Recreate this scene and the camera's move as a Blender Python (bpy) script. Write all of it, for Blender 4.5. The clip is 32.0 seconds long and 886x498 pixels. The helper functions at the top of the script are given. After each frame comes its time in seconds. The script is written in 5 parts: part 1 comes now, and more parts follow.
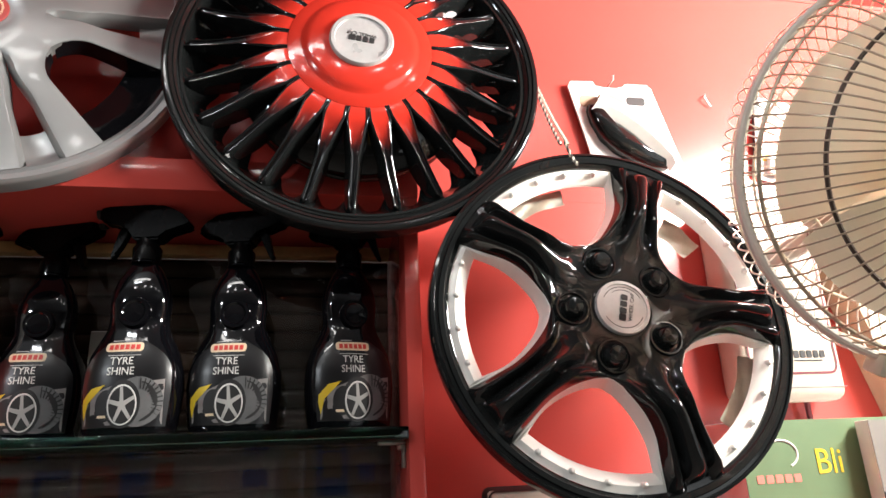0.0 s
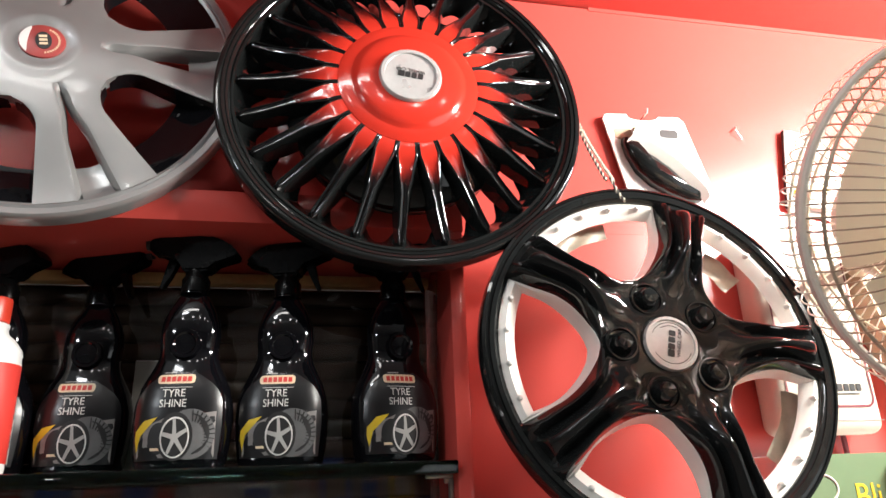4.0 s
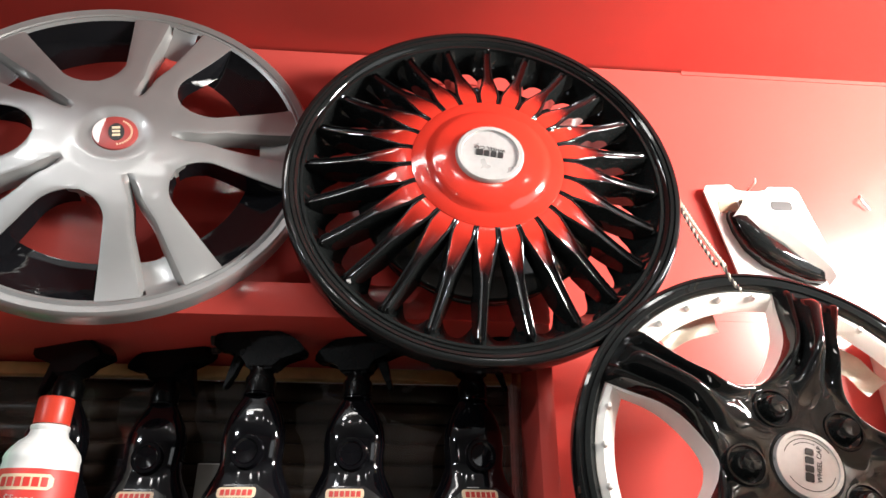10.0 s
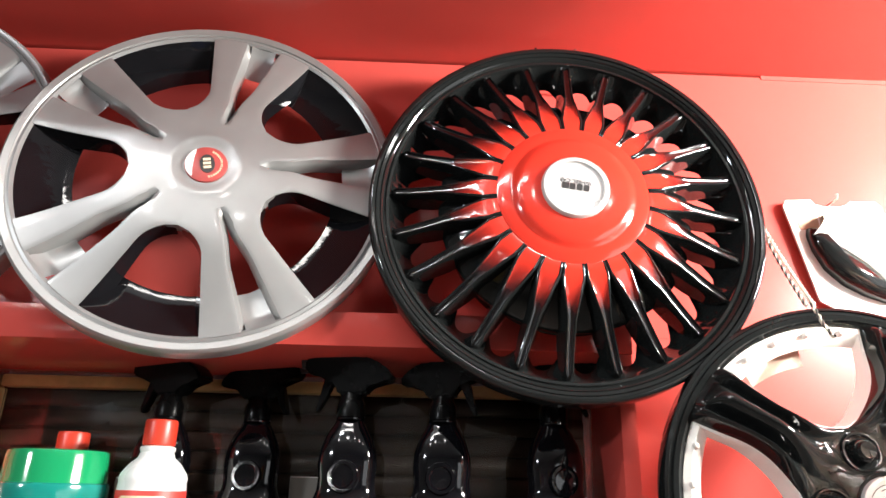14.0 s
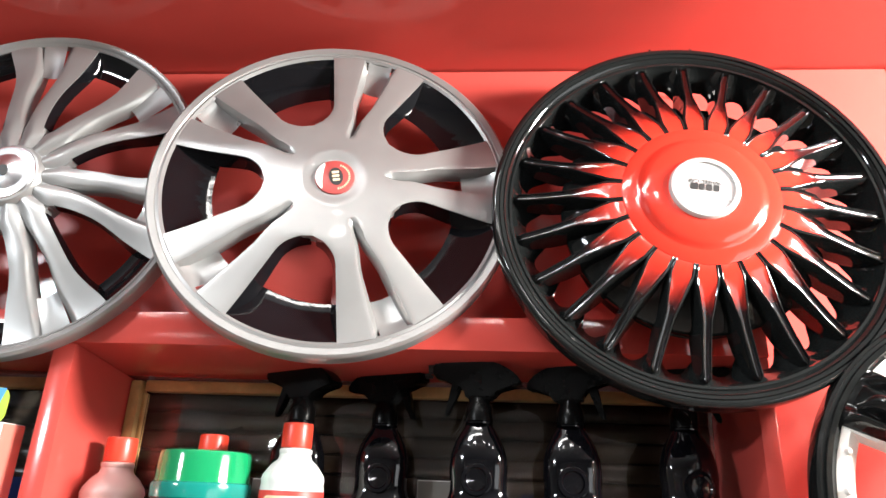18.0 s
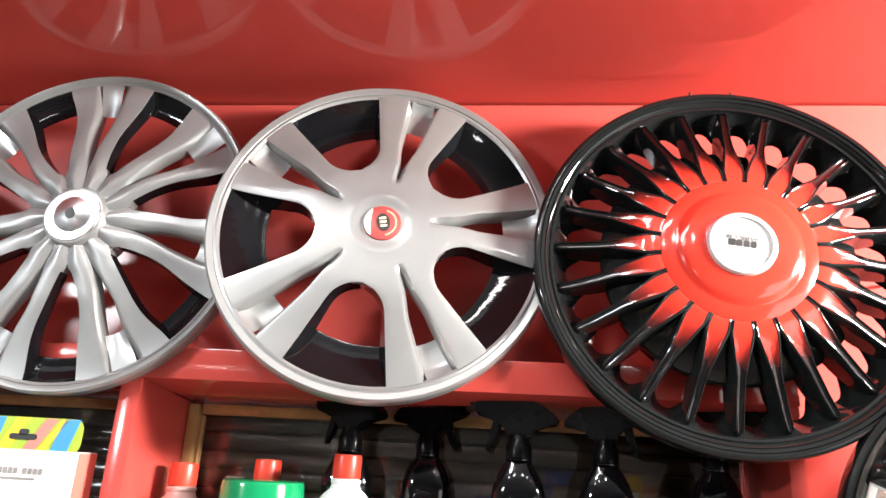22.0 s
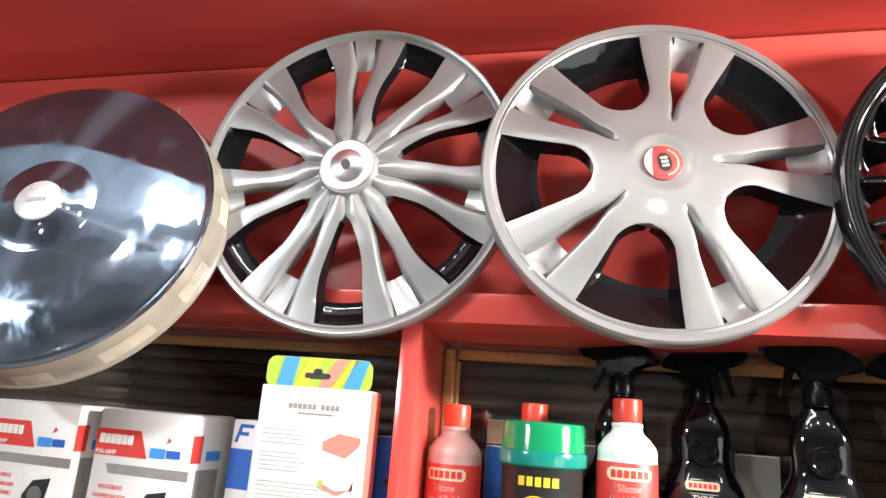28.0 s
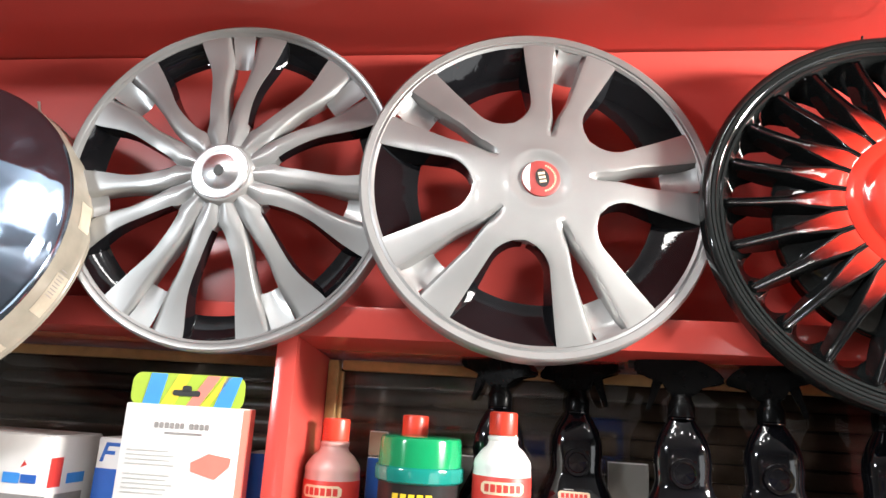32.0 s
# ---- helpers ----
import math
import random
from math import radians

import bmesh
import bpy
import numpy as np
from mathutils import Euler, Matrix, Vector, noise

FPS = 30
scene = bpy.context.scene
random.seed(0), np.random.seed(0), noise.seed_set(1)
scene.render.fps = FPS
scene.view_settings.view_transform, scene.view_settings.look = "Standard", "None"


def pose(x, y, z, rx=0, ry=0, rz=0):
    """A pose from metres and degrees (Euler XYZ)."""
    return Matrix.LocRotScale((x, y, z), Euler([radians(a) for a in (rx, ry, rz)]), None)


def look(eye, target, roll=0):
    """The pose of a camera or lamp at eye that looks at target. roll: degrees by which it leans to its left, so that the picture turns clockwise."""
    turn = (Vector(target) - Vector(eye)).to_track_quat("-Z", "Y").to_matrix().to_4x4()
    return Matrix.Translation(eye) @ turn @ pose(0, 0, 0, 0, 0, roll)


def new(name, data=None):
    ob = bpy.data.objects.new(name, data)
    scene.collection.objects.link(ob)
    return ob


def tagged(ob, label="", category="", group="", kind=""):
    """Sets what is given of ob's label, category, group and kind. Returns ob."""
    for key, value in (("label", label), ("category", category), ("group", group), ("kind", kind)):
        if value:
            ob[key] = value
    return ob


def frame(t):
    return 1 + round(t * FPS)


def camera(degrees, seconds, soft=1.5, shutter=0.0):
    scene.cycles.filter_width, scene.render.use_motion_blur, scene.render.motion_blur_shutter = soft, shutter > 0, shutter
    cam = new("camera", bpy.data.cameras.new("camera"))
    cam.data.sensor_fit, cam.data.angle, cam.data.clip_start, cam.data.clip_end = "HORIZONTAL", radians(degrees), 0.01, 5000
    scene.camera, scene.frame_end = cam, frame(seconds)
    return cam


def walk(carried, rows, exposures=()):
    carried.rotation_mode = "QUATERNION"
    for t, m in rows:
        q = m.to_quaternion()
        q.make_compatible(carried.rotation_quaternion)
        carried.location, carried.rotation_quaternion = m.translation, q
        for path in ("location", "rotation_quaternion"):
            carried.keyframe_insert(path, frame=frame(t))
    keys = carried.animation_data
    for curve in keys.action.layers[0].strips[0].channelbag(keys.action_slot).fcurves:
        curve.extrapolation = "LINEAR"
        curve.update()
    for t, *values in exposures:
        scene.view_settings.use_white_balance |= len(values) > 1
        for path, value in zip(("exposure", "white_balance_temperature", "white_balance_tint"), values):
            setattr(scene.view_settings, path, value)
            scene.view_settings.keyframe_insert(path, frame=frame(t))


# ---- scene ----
cam = camera(67.4, 32.0)
PATH = [
    (0, (0.175, 0.042, 1.335), (0.563, 1.904, 1.954), -2.6),
    (0.5, (0.174, 0.041, 1.332), (0.55, 1.905, 1.951), -2.6),
    (1, (0.171, 0.042, 1.333), (0.555, 1.91, 1.937), -2.5),
    (1.5, (0.172, 0.039, 1.333), (0.555, 1.908, 1.935), -2.4),
    (2, (0.17, 0.038, 1.333), (0.571, 1.898, 1.949), -2.4),
    (2.5, (0.169, 0.036, 1.338), (0.553, 1.886, 1.994), -2.3),
    (4.5, (0.117, 0.044, 1.353), (0.528, 1.886, 2.015), -2.1),
    (5, (0.134, 0.064, 1.342), (0.621, 1.9, 1.966), -2.3),
    (5.5, (0.214, 0.103, 1.347), (0.778, 1.922, 1.958), -3.1),
    (6, (0.279, 0.14, 1.344), (0.745, 1.979, 1.976), -2.9),
    (6.5, (0.296, 0.157, 1.348), (0.702, 2.039, 1.89), -2.9),
    (7, (0.299, 0.153, 1.343), (0.701, 2.035, 1.89), -2.3),
    (7.5, (0.267, 0.145, 1.344), (0.672, 2.02, 1.91), -1.9),
    (8, (0.239, 0.139, 1.347), (0.621, 1.981, 2.027), -2.0),
    (8.5, (0.219, 0.126, 1.373), (0.495, 1.963, 2.116), -1.3),
    (9, (0.18, 0.109, 1.392), (0.413, 1.918, 2.212), -0.7),
    (9.5, (0.162, 0.099, 1.398), (0.346, 1.905, 2.238), -0.1),
    (10, (0.133, 0.089, 1.403), (0.284, 1.899, 2.239), 0.0),
    (10.5, (0.118, 0.085, 1.405), (0.245, 1.892, 2.25), -0.2),
    (11, (0.115, 0.079, 1.433), (0.172, 1.922, 2.209), 0.3),
    (11.5, (0.097, 0.067, 1.473), (0.139, 1.924, 2.215), 0.9),
    (12, (0.083, 0.057, 1.479), (0.094, 1.918, 2.21), 1.5),
    (12.5, (0.076, 0.052, 1.48), (0.109, 1.916, 2.203), 1.6),
    (13, (0.076, 0.05, 1.474), (0.118, 1.924, 2.173), 1.6),
    (13.5, (0.08, 0.053, 1.474), (0.144, 1.932, 2.155), 1.2),
    (15.5, (0.058, 0.039, 1.474), (0.1, 1.915, 2.166), 1.4),
    (16, (0.047, 0.036, 1.475), (0.049, 1.913, 2.167), 1.4),
    (16.5, (0.04, 0.038, 1.474), (-0.001, 1.912, 2.17), 1.4),
    (17, (0.036, 0.04, 1.47), (-0.033, 1.908, 2.18), 1.9),
    (17.5, (0.022, 0.038, 1.474), (-0.077, 1.913, 2.164), 1.8),
    (18, (0.022, 0.045, 1.465), (-0.114, 1.911, 2.173), 2.1),
    (18.5, (0.026, 0.041, 1.468), (-0.097, 1.907, 2.179), 1.9),
    (19, (0.023, 0.018, 1.501), (-0.018, 1.918, 2.124), 1.8),
    (19.5, (0.056, 0.011, 1.519), (0.007, 1.934, 2.064), 2.9),
    (20, (0.057, -0.003, 1.528), (0.013, 1.913, 2.1), 2.9),
    (20.5, (0.052, -0.01, 1.533), (0.046, 1.904, 2.117), 2.7),
    (21, (0.033, -0.015, 1.54), (-0.031, 1.899, 2.117), 2.0),
    (21.5, (0.017, -0.008, 1.53), (-0.138, 1.892, 2.135), 2.9),
    (22, (0.003, -0.011, 1.531), (-0.203, 1.883, 2.139), 3.2),
    (22.5, (-0.008, -0.015, 1.536), (-0.234, 1.883, 2.123), 3.4),
    (23, (-0.016, -0.015, 1.534), (-0.285, 1.875, 2.129), 3.6),
    (23.5, (-0.029, -0.02, 1.535), (-0.321, 1.87, 2.121), 4.3),
    (24, (-0.057, -0.026, 1.533), (-0.321, 1.873, 2.102), 4.2),
    (24.5, (-0.078, -0.032, 1.533), (-0.377, 1.872, 2.066), 3.4),
    (25, (-0.093, -0.031, 1.536), (-0.432, 1.868, 2.064), 3.6),
    (25.5, (-0.105, -0.031, 1.536), (-0.524, 1.856, 2.05), 4.1),
    (26, (-0.122, -0.033, 1.53), (-0.583, 1.846, 2.036), 4.0),
    (26.5, (-0.147, -0.041, 1.518), (-0.661, 1.824, 2.023), 4.0),
    (28.5, (-0.189, -0.024, 1.495), (-0.661, 1.856, 1.987), 4.7),
    (29, (-0.191, -0.027, 1.494), (-0.637, 1.851, 2.019), 4.7),
    (29.5, (-0.182, -0.026, 1.498), (-0.622, 1.856, 2.01), 4.6),
    (30, (-0.177, -0.029, 1.523), (-0.533, 1.877, 2.013), 3.9),
    (30.5, (-0.175, -0.025, 1.538), (-0.467, 1.902, 1.987), 3.8),
    (31, (-0.168, -0.017, 1.542), (-0.47, 1.909, 1.986), 3.7),
    (31.5, (-0.162, -0.015, 1.542), (-0.439, 1.911, 2.001), 4.1),
    (32, (-0.14, -0.012, 1.538), (-0.409, 1.918, 1.989), 3.4),
]
EXPOSURES = [(0.0, -0.86), (7.0, -0.82), (9.0, -0.82), (10.0, -0.66), (12.0, -0.30), (13.0, -0.24), (16.0, 0.10), (18.0, 0.24), (20.0, 0.14), (24.0, 0.46), (29.0, 0.27), (32.0, 0.22)]
walk(cam, [(t, look(eye, target, roll)) for t, eye, target, roll in PATH], EXPOSURES)

# ---------------- world and lights ----------------
world = bpy.data.worlds.new("world")
scene.world = world
world.use_nodes = True
world.node_tree.nodes["Background"].inputs[0].default_value = (0.9, 0.95, 1.0, 1)
world.node_tree.nodes["Background"].inputs[1].default_value = 0.05


def lamp(name, kind, power, matrix, size=0.1, size_y=None, colour=(1, 1, 1)):
    d = bpy.data.lights.new(name, kind)
    d.energy, d.color = power, colour
    if kind == "AREA":
        d.shape, d.size, d.size_y = "RECTANGLE", size, size_y or size
    else:
        d.shadow_soft_size = size
    ob = new(name, d)
    ob.matrix_world = matrix
    return ob


# a strong lamp to the side of the display, an added daylight-coloured fill in the opening of the east wall, two added
# fills under the ceiling, a ceiling lamp and a row of ceiling spots, a lamp on the left, a small lamp far behind
lamp("lamp_side", "AREA", 68.0, look((1.15, 0.22, 1.88), (0.45, 0.72, 1.70)), 0.40, 0.10, (1.0, 0.96, 0.90))
# added broad fill from the right, no known window or door there
lamp("fill_front_right", "AREA", 32.0, look((2.95, -2.2, 1.2), (0.5, -0.2, 1.5)), 2.2, 1.8, (0.95, 0.98, 1.0))
# long fills added to brighten the left covers and the unseen aisle
lamp("fill_front_left", "AREA", 8.0, look((-0.55, -0.6, 2.82), (-0.45, 0.7, 1.7)), 0.9, 0.08, (1.0, 0.97, 0.93))
lamp("fill_rear", "AREA", 16.0, look((-0.6, -1.3, 2.84), (-0.6, -2.6, 1.2)), 1.2, 0.08, (1.0, 0.98, 0.95))
lamp("ceiling_lamp", "AREA", 8.0, look((-0.85, -0.72, 2.80), (-0.70, 0.6, 1.7)), 0.3, 0.06, (0.92, 0.96, 1.0))
for k in range(5):
    lamp("ceiling_spot", "AREA", 1.6, look((-1.2 + 0.6 * k, -1.25, 2.86), (-0.6 + 0.3 * k, 0.3, 1.0)), 0.10, 0.10, (1.0, 0.98, 0.95))
lamp("lamp_left", "AREA", 21.0, look((-1.79, -1.11, 2.19), (-0.55, 0.7, 1.75)), 0.28, 0.10, (0.90, 0.95, 1.0))
lamp("lamp_far", "AREA", 2.0, look((-1.5, -3.5, 1.82), (-0.3, 0.6, 1.5)), 0.17, 0.05)

# ---------------- materials ----------------
MATS = {}


def mat(name, base, rough=0.5, metal=0.0, var=0.12, scale=30.0, bump=0.05, coat=0.0, spec=0.5, bscale=None, alpha=None):
    """A painted or moulded surface: two scales of noise on colour and roughness, and a fine relief."""
    if name in MATS:
        return MATS[name]
    m = bpy.data.materials.new(name)
    m.use_nodes = True
    nt = m.node_tree
    b = nt.nodes["Principled BSDF"]
    co = nt.nodes.new("ShaderNodeTexCoord")
    n1 = nt.nodes.new("ShaderNodeTexNoise")
    n1.inputs["Scale"].default_value, n1.inputs["Detail"].default_value = scale, 5
    n2 = nt.nodes.new("ShaderNodeTexNoise")
    n2.inputs["Scale"].default_value, n2.inputs["Detail"].default_value = scale * 0.13, 3
    add = nt.nodes.new("ShaderNodeMath")
    add.operation = "ADD"
    for n in (n1, n2):
        nt.links.new(co.outputs["Object"], n.inputs["Vector"])
    nt.links.new(n1.outputs["Fac"], add.inputs[0])
    nt.links.new(n2.outputs["Fac"], add.inputs[1])
    ramp = nt.nodes.new("ShaderNodeMapRange")
    ramp.inputs["From Min"].default_value, ramp.inputs["From Max"].default_value = 0.6, 1.4
    ramp.inputs["To Min"].default_value, ramp.inputs["To Max"].default_value = 1 - var, 1 + var
    nt.links.new(add.outputs[0], ramp.inputs["Value"])
    mul = nt.nodes.new("ShaderNodeMix")
    mul.data_type, mul.blend_type = "RGBA", "MULTIPLY"
    mul.inputs[0].default_value = 1.0
    mul.inputs[6].default_value = (*base, 1)
    nt.links.new(ramp.outputs[0], mul.inputs[7])
    nt.links.new(mul.outputs[2], b.inputs["Base Color"])
    r2 = nt.nodes.new("ShaderNodeMapRange")
    r2.inputs["From Min"].default_value, r2.inputs["From Max"].default_value = 0.3, 0.7
    r2.inputs["To Min"].default_value, r2.inputs["To Max"].default_value = max(rough * 0.75, 0.01), min(rough * 1.3, 1)
    nt.links.new(n2.outputs["Fac"], r2.inputs["Value"])
    nt.links.new(r2.outputs[0], b.inputs["Roughness"])
    b.inputs["Metallic"].default_value = metal
    b.inputs["Specular IOR Level"].default_value = spec
    b.inputs["Coat Weight"].default_value = coat
    b.inputs["Coat Roughness"].default_value = 0.05
    if bump:
        bp = nt.nodes.new("ShaderNodeBump")
        bp.inputs["Strength"].default_value, bp.inputs["Distance"].default_value = bump, 0.001
        n3 = nt.nodes.new("ShaderNodeTexNoise")
        n3.inputs["Scale"].default_value, n3.inputs["Detail"].default_value = bscale or scale * 4, 4
        nt.links.new(co.outputs["Object"], n3.inputs["Vector"])
        nt.links.new(n3.outputs["Fac"], bp.inputs["Height"])
        nt.links.new(bp.outputs[0], b.inputs["Normal"])
    MATS[name] = m
    return m


def glass_mat(name, colour, rough=0.02, ior=1.45):
    m = bpy.data.materials.new(name)
    m.use_nodes = True
    b = m.node_tree.nodes["Principled BSDF"]
    b.inputs["Base Color"].default_value = (*colour, 1)
    b.inputs["Transmission Weight"].default_value = 1.0
    b.inputs["Roughness"].default_value = rough
    b.inputs["IOR"].default_value = ior
    return m


RED_WALL = mat("red_laminate", (0.565, 0.080, 0.066), 0.24, var=0.06, scale=6, bump=0.03, bscale=300)
RED_BOARD = mat("red_cabinet_laminate", (0.55, 0.072, 0.058), 0.16, var=0.06, scale=6, bump=0.02, bscale=80)
RED_SOFFIT = mat("red_gloss_laminate", (0.55, 0.072, 0.058), 0.07, var=0.05, scale=5, bump=0.008, bscale=40)
WOOD = mat("raw_pine", (0.42, 0.24, 0.09), 0.6, var=0.35, scale=60, bump=0.2)
SLAT = mat("dark_varnished_slat", (0.028, 0.017, 0.012), 0.17, var=0.6, scale=18, bump=0.10, bscale=60)
SILVER = mat("silver_paint", (0.300, 0.302, 0.299), 0.34, 0.50, var=0.06, scale=40, bump=0.04, bscale=900, coat=0.35)
BLACK_GLOSS = mat("black_gloss_plastic", (0.009, 0.010, 0.010), 0.06, var=0.2, scale=25, bump=0.03, spec=0.4)
BLACK_LINING = mat("black_gloss_lining", (0.005, 0.005, 0.006), 0.05, var=0.3, scale=30, bump=0.35, bscale=40, spec=0.4)
BLACK_SATIN = mat("black_moulded_plastic", (0.018, 0.016, 0.016), 0.3, var=0.3, scale=60, bump=0.1, spec=0.3)
HEAD_BLACK = mat("black_trigger_plastic", (0.003, 0.003, 0.003), 0.26, var=0.3, scale=60, bump=0.05, spec=0.1)
WHITE_PAINT = mat("white_paint", (0.78, 0.77, 0.72), 0.35, var=0.08, scale=40, bump=0.04)
CHROME = mat("chrome_plate", (0.85, 0.86, 0.88), 0.22, 1.0, var=0.10, scale=60, bump=0.1, bscale=60)
CREAM = mat("cream_plastic", (0.78, 0.71, 0.56), 0.4, var=0.12, scale=30, bump=0.05)
CREAM_FILM = mat("cream_wrapped_plastic", (0.27, 0.245, 0.20), 0.22, var=0.25, scale=40, bump=0.6, bscale=45)
RED_PAINT = mat("red_gloss_paint", (0.62, 0.035, 0.02), 0.12, var=0.08, scale=30, bump=0.02, coat=0.5)
RED_CAP = mat("red_cap_plastic", (0.66, 0.05, 0.025), 0.35, var=0.08, scale=60, bump=0.05)
DISC = mat("brushed_disc", (0.60, 0.60, 0.59), 0.32, 0.4, var=0.08, scale=200, bump=0.08)
BOTTLE_DARK = mat("dark_bottle_plastic", (0.003, 0.003, 0.004), 0.07, var=0.2, scale=50, bump=0.05, bscale=90)
LABEL_DARK = mat("charcoal_label", (0.008, 0.008, 0.009), 0.30, var=0.15, scale=60, bump=0.02)
PALE = mat("pale_print", (0.75, 0.74, 0.70), 0.5, var=0.06, scale=80, bump=0)
LOGO_CREAM = mat("cream_print", (0.80, 0.62, 0.42), 0.5, var=0.06, scale=80, bump=0)
LOGO_RED = mat("red_print", (0.62, 0.04, 0.03), 0.5, var=0.06, scale=80, bump=0)
YELLOW = mat("yellow_print", (0.78, 0.55, 0.03), 0.45, var=0.08, scale=80, bump=0)
GREY_PRINT = mat("grey_print", (0.26, 0.24, 0.23), 0.4, var=0.25, scale=90, bump=0)
GREY_PALE = mat("light_grey_print", (0.45, 0.44, 0.42), 0.4, var=0.1, scale=80, bump=0)
TREAD_PRINT = mat("tyre_grey_print", (0.13, 0.13, 0.13), 0.4, var=0.2, scale=90, bump=0)
DARK_PRINT = mat("dark_print", (0.02, 0.02, 0.02), 0.4, var=0.2, scale=80, bump=0)
BLUE_PRINT = mat("blue_print", (0.02, 0.11, 0.44), 0.45, var=0.08, scale=80, bump=0)
SKY_PRINT = mat("sky_blue_print", (0.05, 0.28, 0.74), 0.4, var=0.05, scale=80, bump=0)
LIME = mat("lime_print", (0.36, 0.50, 0.04), 0.4, var=0.05, scale=80, bump=0)
CORAL = mat("coral_print", (0.80, 0.22, 0.17), 0.4, var=0.05, scale=80, bump=0)
WHITE_CARD = mat("white_card", (0.72, 0.70, 0.68), 0.45, var=0.05, scale=50, bump=0.03)
GREEN_JAR = mat("green_jar_plastic", (0.005, 0.23, 0.09), 0.15, var=0.12, scale=30, bump=0.02, coat=0.3)
GREEN_LID = mat("green_lid_plastic", (0.012, 0.38, 0.14), 0.12, var=0.15, scale=12, bump=0.02, coat=0.3)
TEAL_LID = mat("teal_lid_plastic", (0.01, 0.30, 0.25), 0.15, var=0.12, scale=20, bump=0.02, coat=0.3)
PINK_BOTTLE = mat("rosy_bottle_plastic", (0.62, 0.36, 0.33), 0.35, var=0.06, scale=50, bump=0.03)
WHITE_BOTTLE = mat("white_bottle_plastic", (0.80, 0.80, 0.78), 0.3, var=0.04, scale=50, bump=0.03)
GREEN_CARD = mat("green_card", (0.13, 0.20, 0.10), 0.45, var=0.12, scale=30, bump=0.05)
WIRE = mat("plated_wire", (0.50, 0.42, 0.31), 0.35, 0.4, var=0.3, scale=60, bump=0.1)
WIRE_DARK = mat("tarnished_wire", (0.08, 0.06, 0.045), 0.45, 0.5, var=0.3, scale=60, bump=0.1)
ROPE = mat("cotton_rope", (0.62, 0.58, 0.47), 0.8, var=0.3, scale=400, bump=0.5)
ROPE_DARK = mat("dark_rope_strand", (0.05, 0.045, 0.04), 0.8, var=0.3, scale=400, bump=0.5)
STEEL = mat("steel", (0.45, 0.43, 0.40), 0.35, 0.9, var=0.2, scale=90, bump=0.1)
GREY_CARD = mat("grey_card", (0.20, 0.185, 0.165), 0.5, var=0.12, scale=40, bump=0.05)
CARDBOARD = mat("brown_card", (0.42, 0.30, 0.20), 0.6, var=0.15, scale=40, bump=0.08)
SCALE_WHITE = mat("ivory_plastic", (0.50, 0.45, 0.37), 0.4, var=0.07, scale=30, bump=0.04)
CAP_RED = mat("faded_red_cap", (0.34, 0.055, 0.050), 0.35, var=0.15, scale=90, bump=0.05)
FILM_PATCH = mat("beige_patch_under_film", (0.42, 0.37, 0.29), 0.3, var=0.3, scale=60, bump=0.3)
MAROON = mat("maroon_line", (0.16, 0.03, 0.04), 0.4, var=0.1, scale=60, bump=0)
CEILING = mat("white_ceiling_paint", (0.72, 0.74, 0.76), 0.8, var=0.08, scale=4, bump=0.1)
FAN_RING = mat("pale_fan_band", (0.82, 0.77, 0.67), 0.35, var=0.1, scale=40, bump=0.04)
ROOM = mat("shop_plaster", (0.40, 0.40, 0.39), 0.8, var=0.15, scale=4, bump=0.1)
FLOOR = mat("shop_floor_tile", (0.30, 0.28, 0.25), 0.35, var=0.2, scale=5, bump=0.05)
GLASS_EDGE = glass_mat("shelf_glass", (0.10, 0.24, 0.19))
PANE = glass_mat("clear_pane", (0.95, 0.97, 0.96))


def faded_paint():
    """Red lacquer at the hub, sprayed over with black towards the tips."""
    m = mat("red_to_black_lacquer", (0.62, 0.035, 0.02), 0.12, var=0.08, scale=30, bump=0.02, coat=0.5)
    nt = m.node_tree
    b = nt.nodes["Principled BSDF"]
    old = b.inputs["Base Color"].links[0].from_socket
    co = nt.nodes.new("ShaderNodeTexCoord")
    flat = nt.nodes.new("ShaderNodeVectorMath")
    flat.operation = "MULTIPLY"
    flat.inputs[1].default_value = (1, 0, 1)
    ln = nt.nodes.new("ShaderNodeVectorMath")
    ln.operation = "LENGTH"
    no = nt.nodes.new("ShaderNodeTexNoise")
    no.inputs["Scale"].default_value = 60
    ad = nt.nodes.new("ShaderNodeMath")
    ad.operation = "MULTIPLY_ADD"
    ad.inputs[1].default_value = 0.02
    mr = nt.nodes.new("ShaderNodeMapRange")
    mr.interpolation_type = "SMOOTHSTEP"
    mr.inputs["From Min"].default_value, mr.inputs["From Max"].default_value = 0.088, 0.132
    mx = nt.nodes.new("ShaderNodeMix")
    mx.data_type = "RGBA"
    nt.links.new(co.outputs["Object"], flat.inputs[0])
    nt.links.new(co.outputs["Object"], no.inputs["Vector"])
    nt.links.new(flat.outputs[0], ln.inputs[0])
    nt.links.new(no.outputs["Fac"], ad.inputs[0])
    nt.links.new(ln.outputs["Value"], ad.inputs[2])
    nt.links.new(ad.outputs[0], mr.inputs["Value"])
    nt.links.new(mr.outputs[0], mx.inputs[0])
    nt.links.new(old, mx.inputs[6])
    mx.inputs[7].default_value = (0.008, 0.008, 0.009, 1)
    nt.links.new(mx.outputs[2], b.inputs["Base Color"])
    return m


FADE = faded_paint()


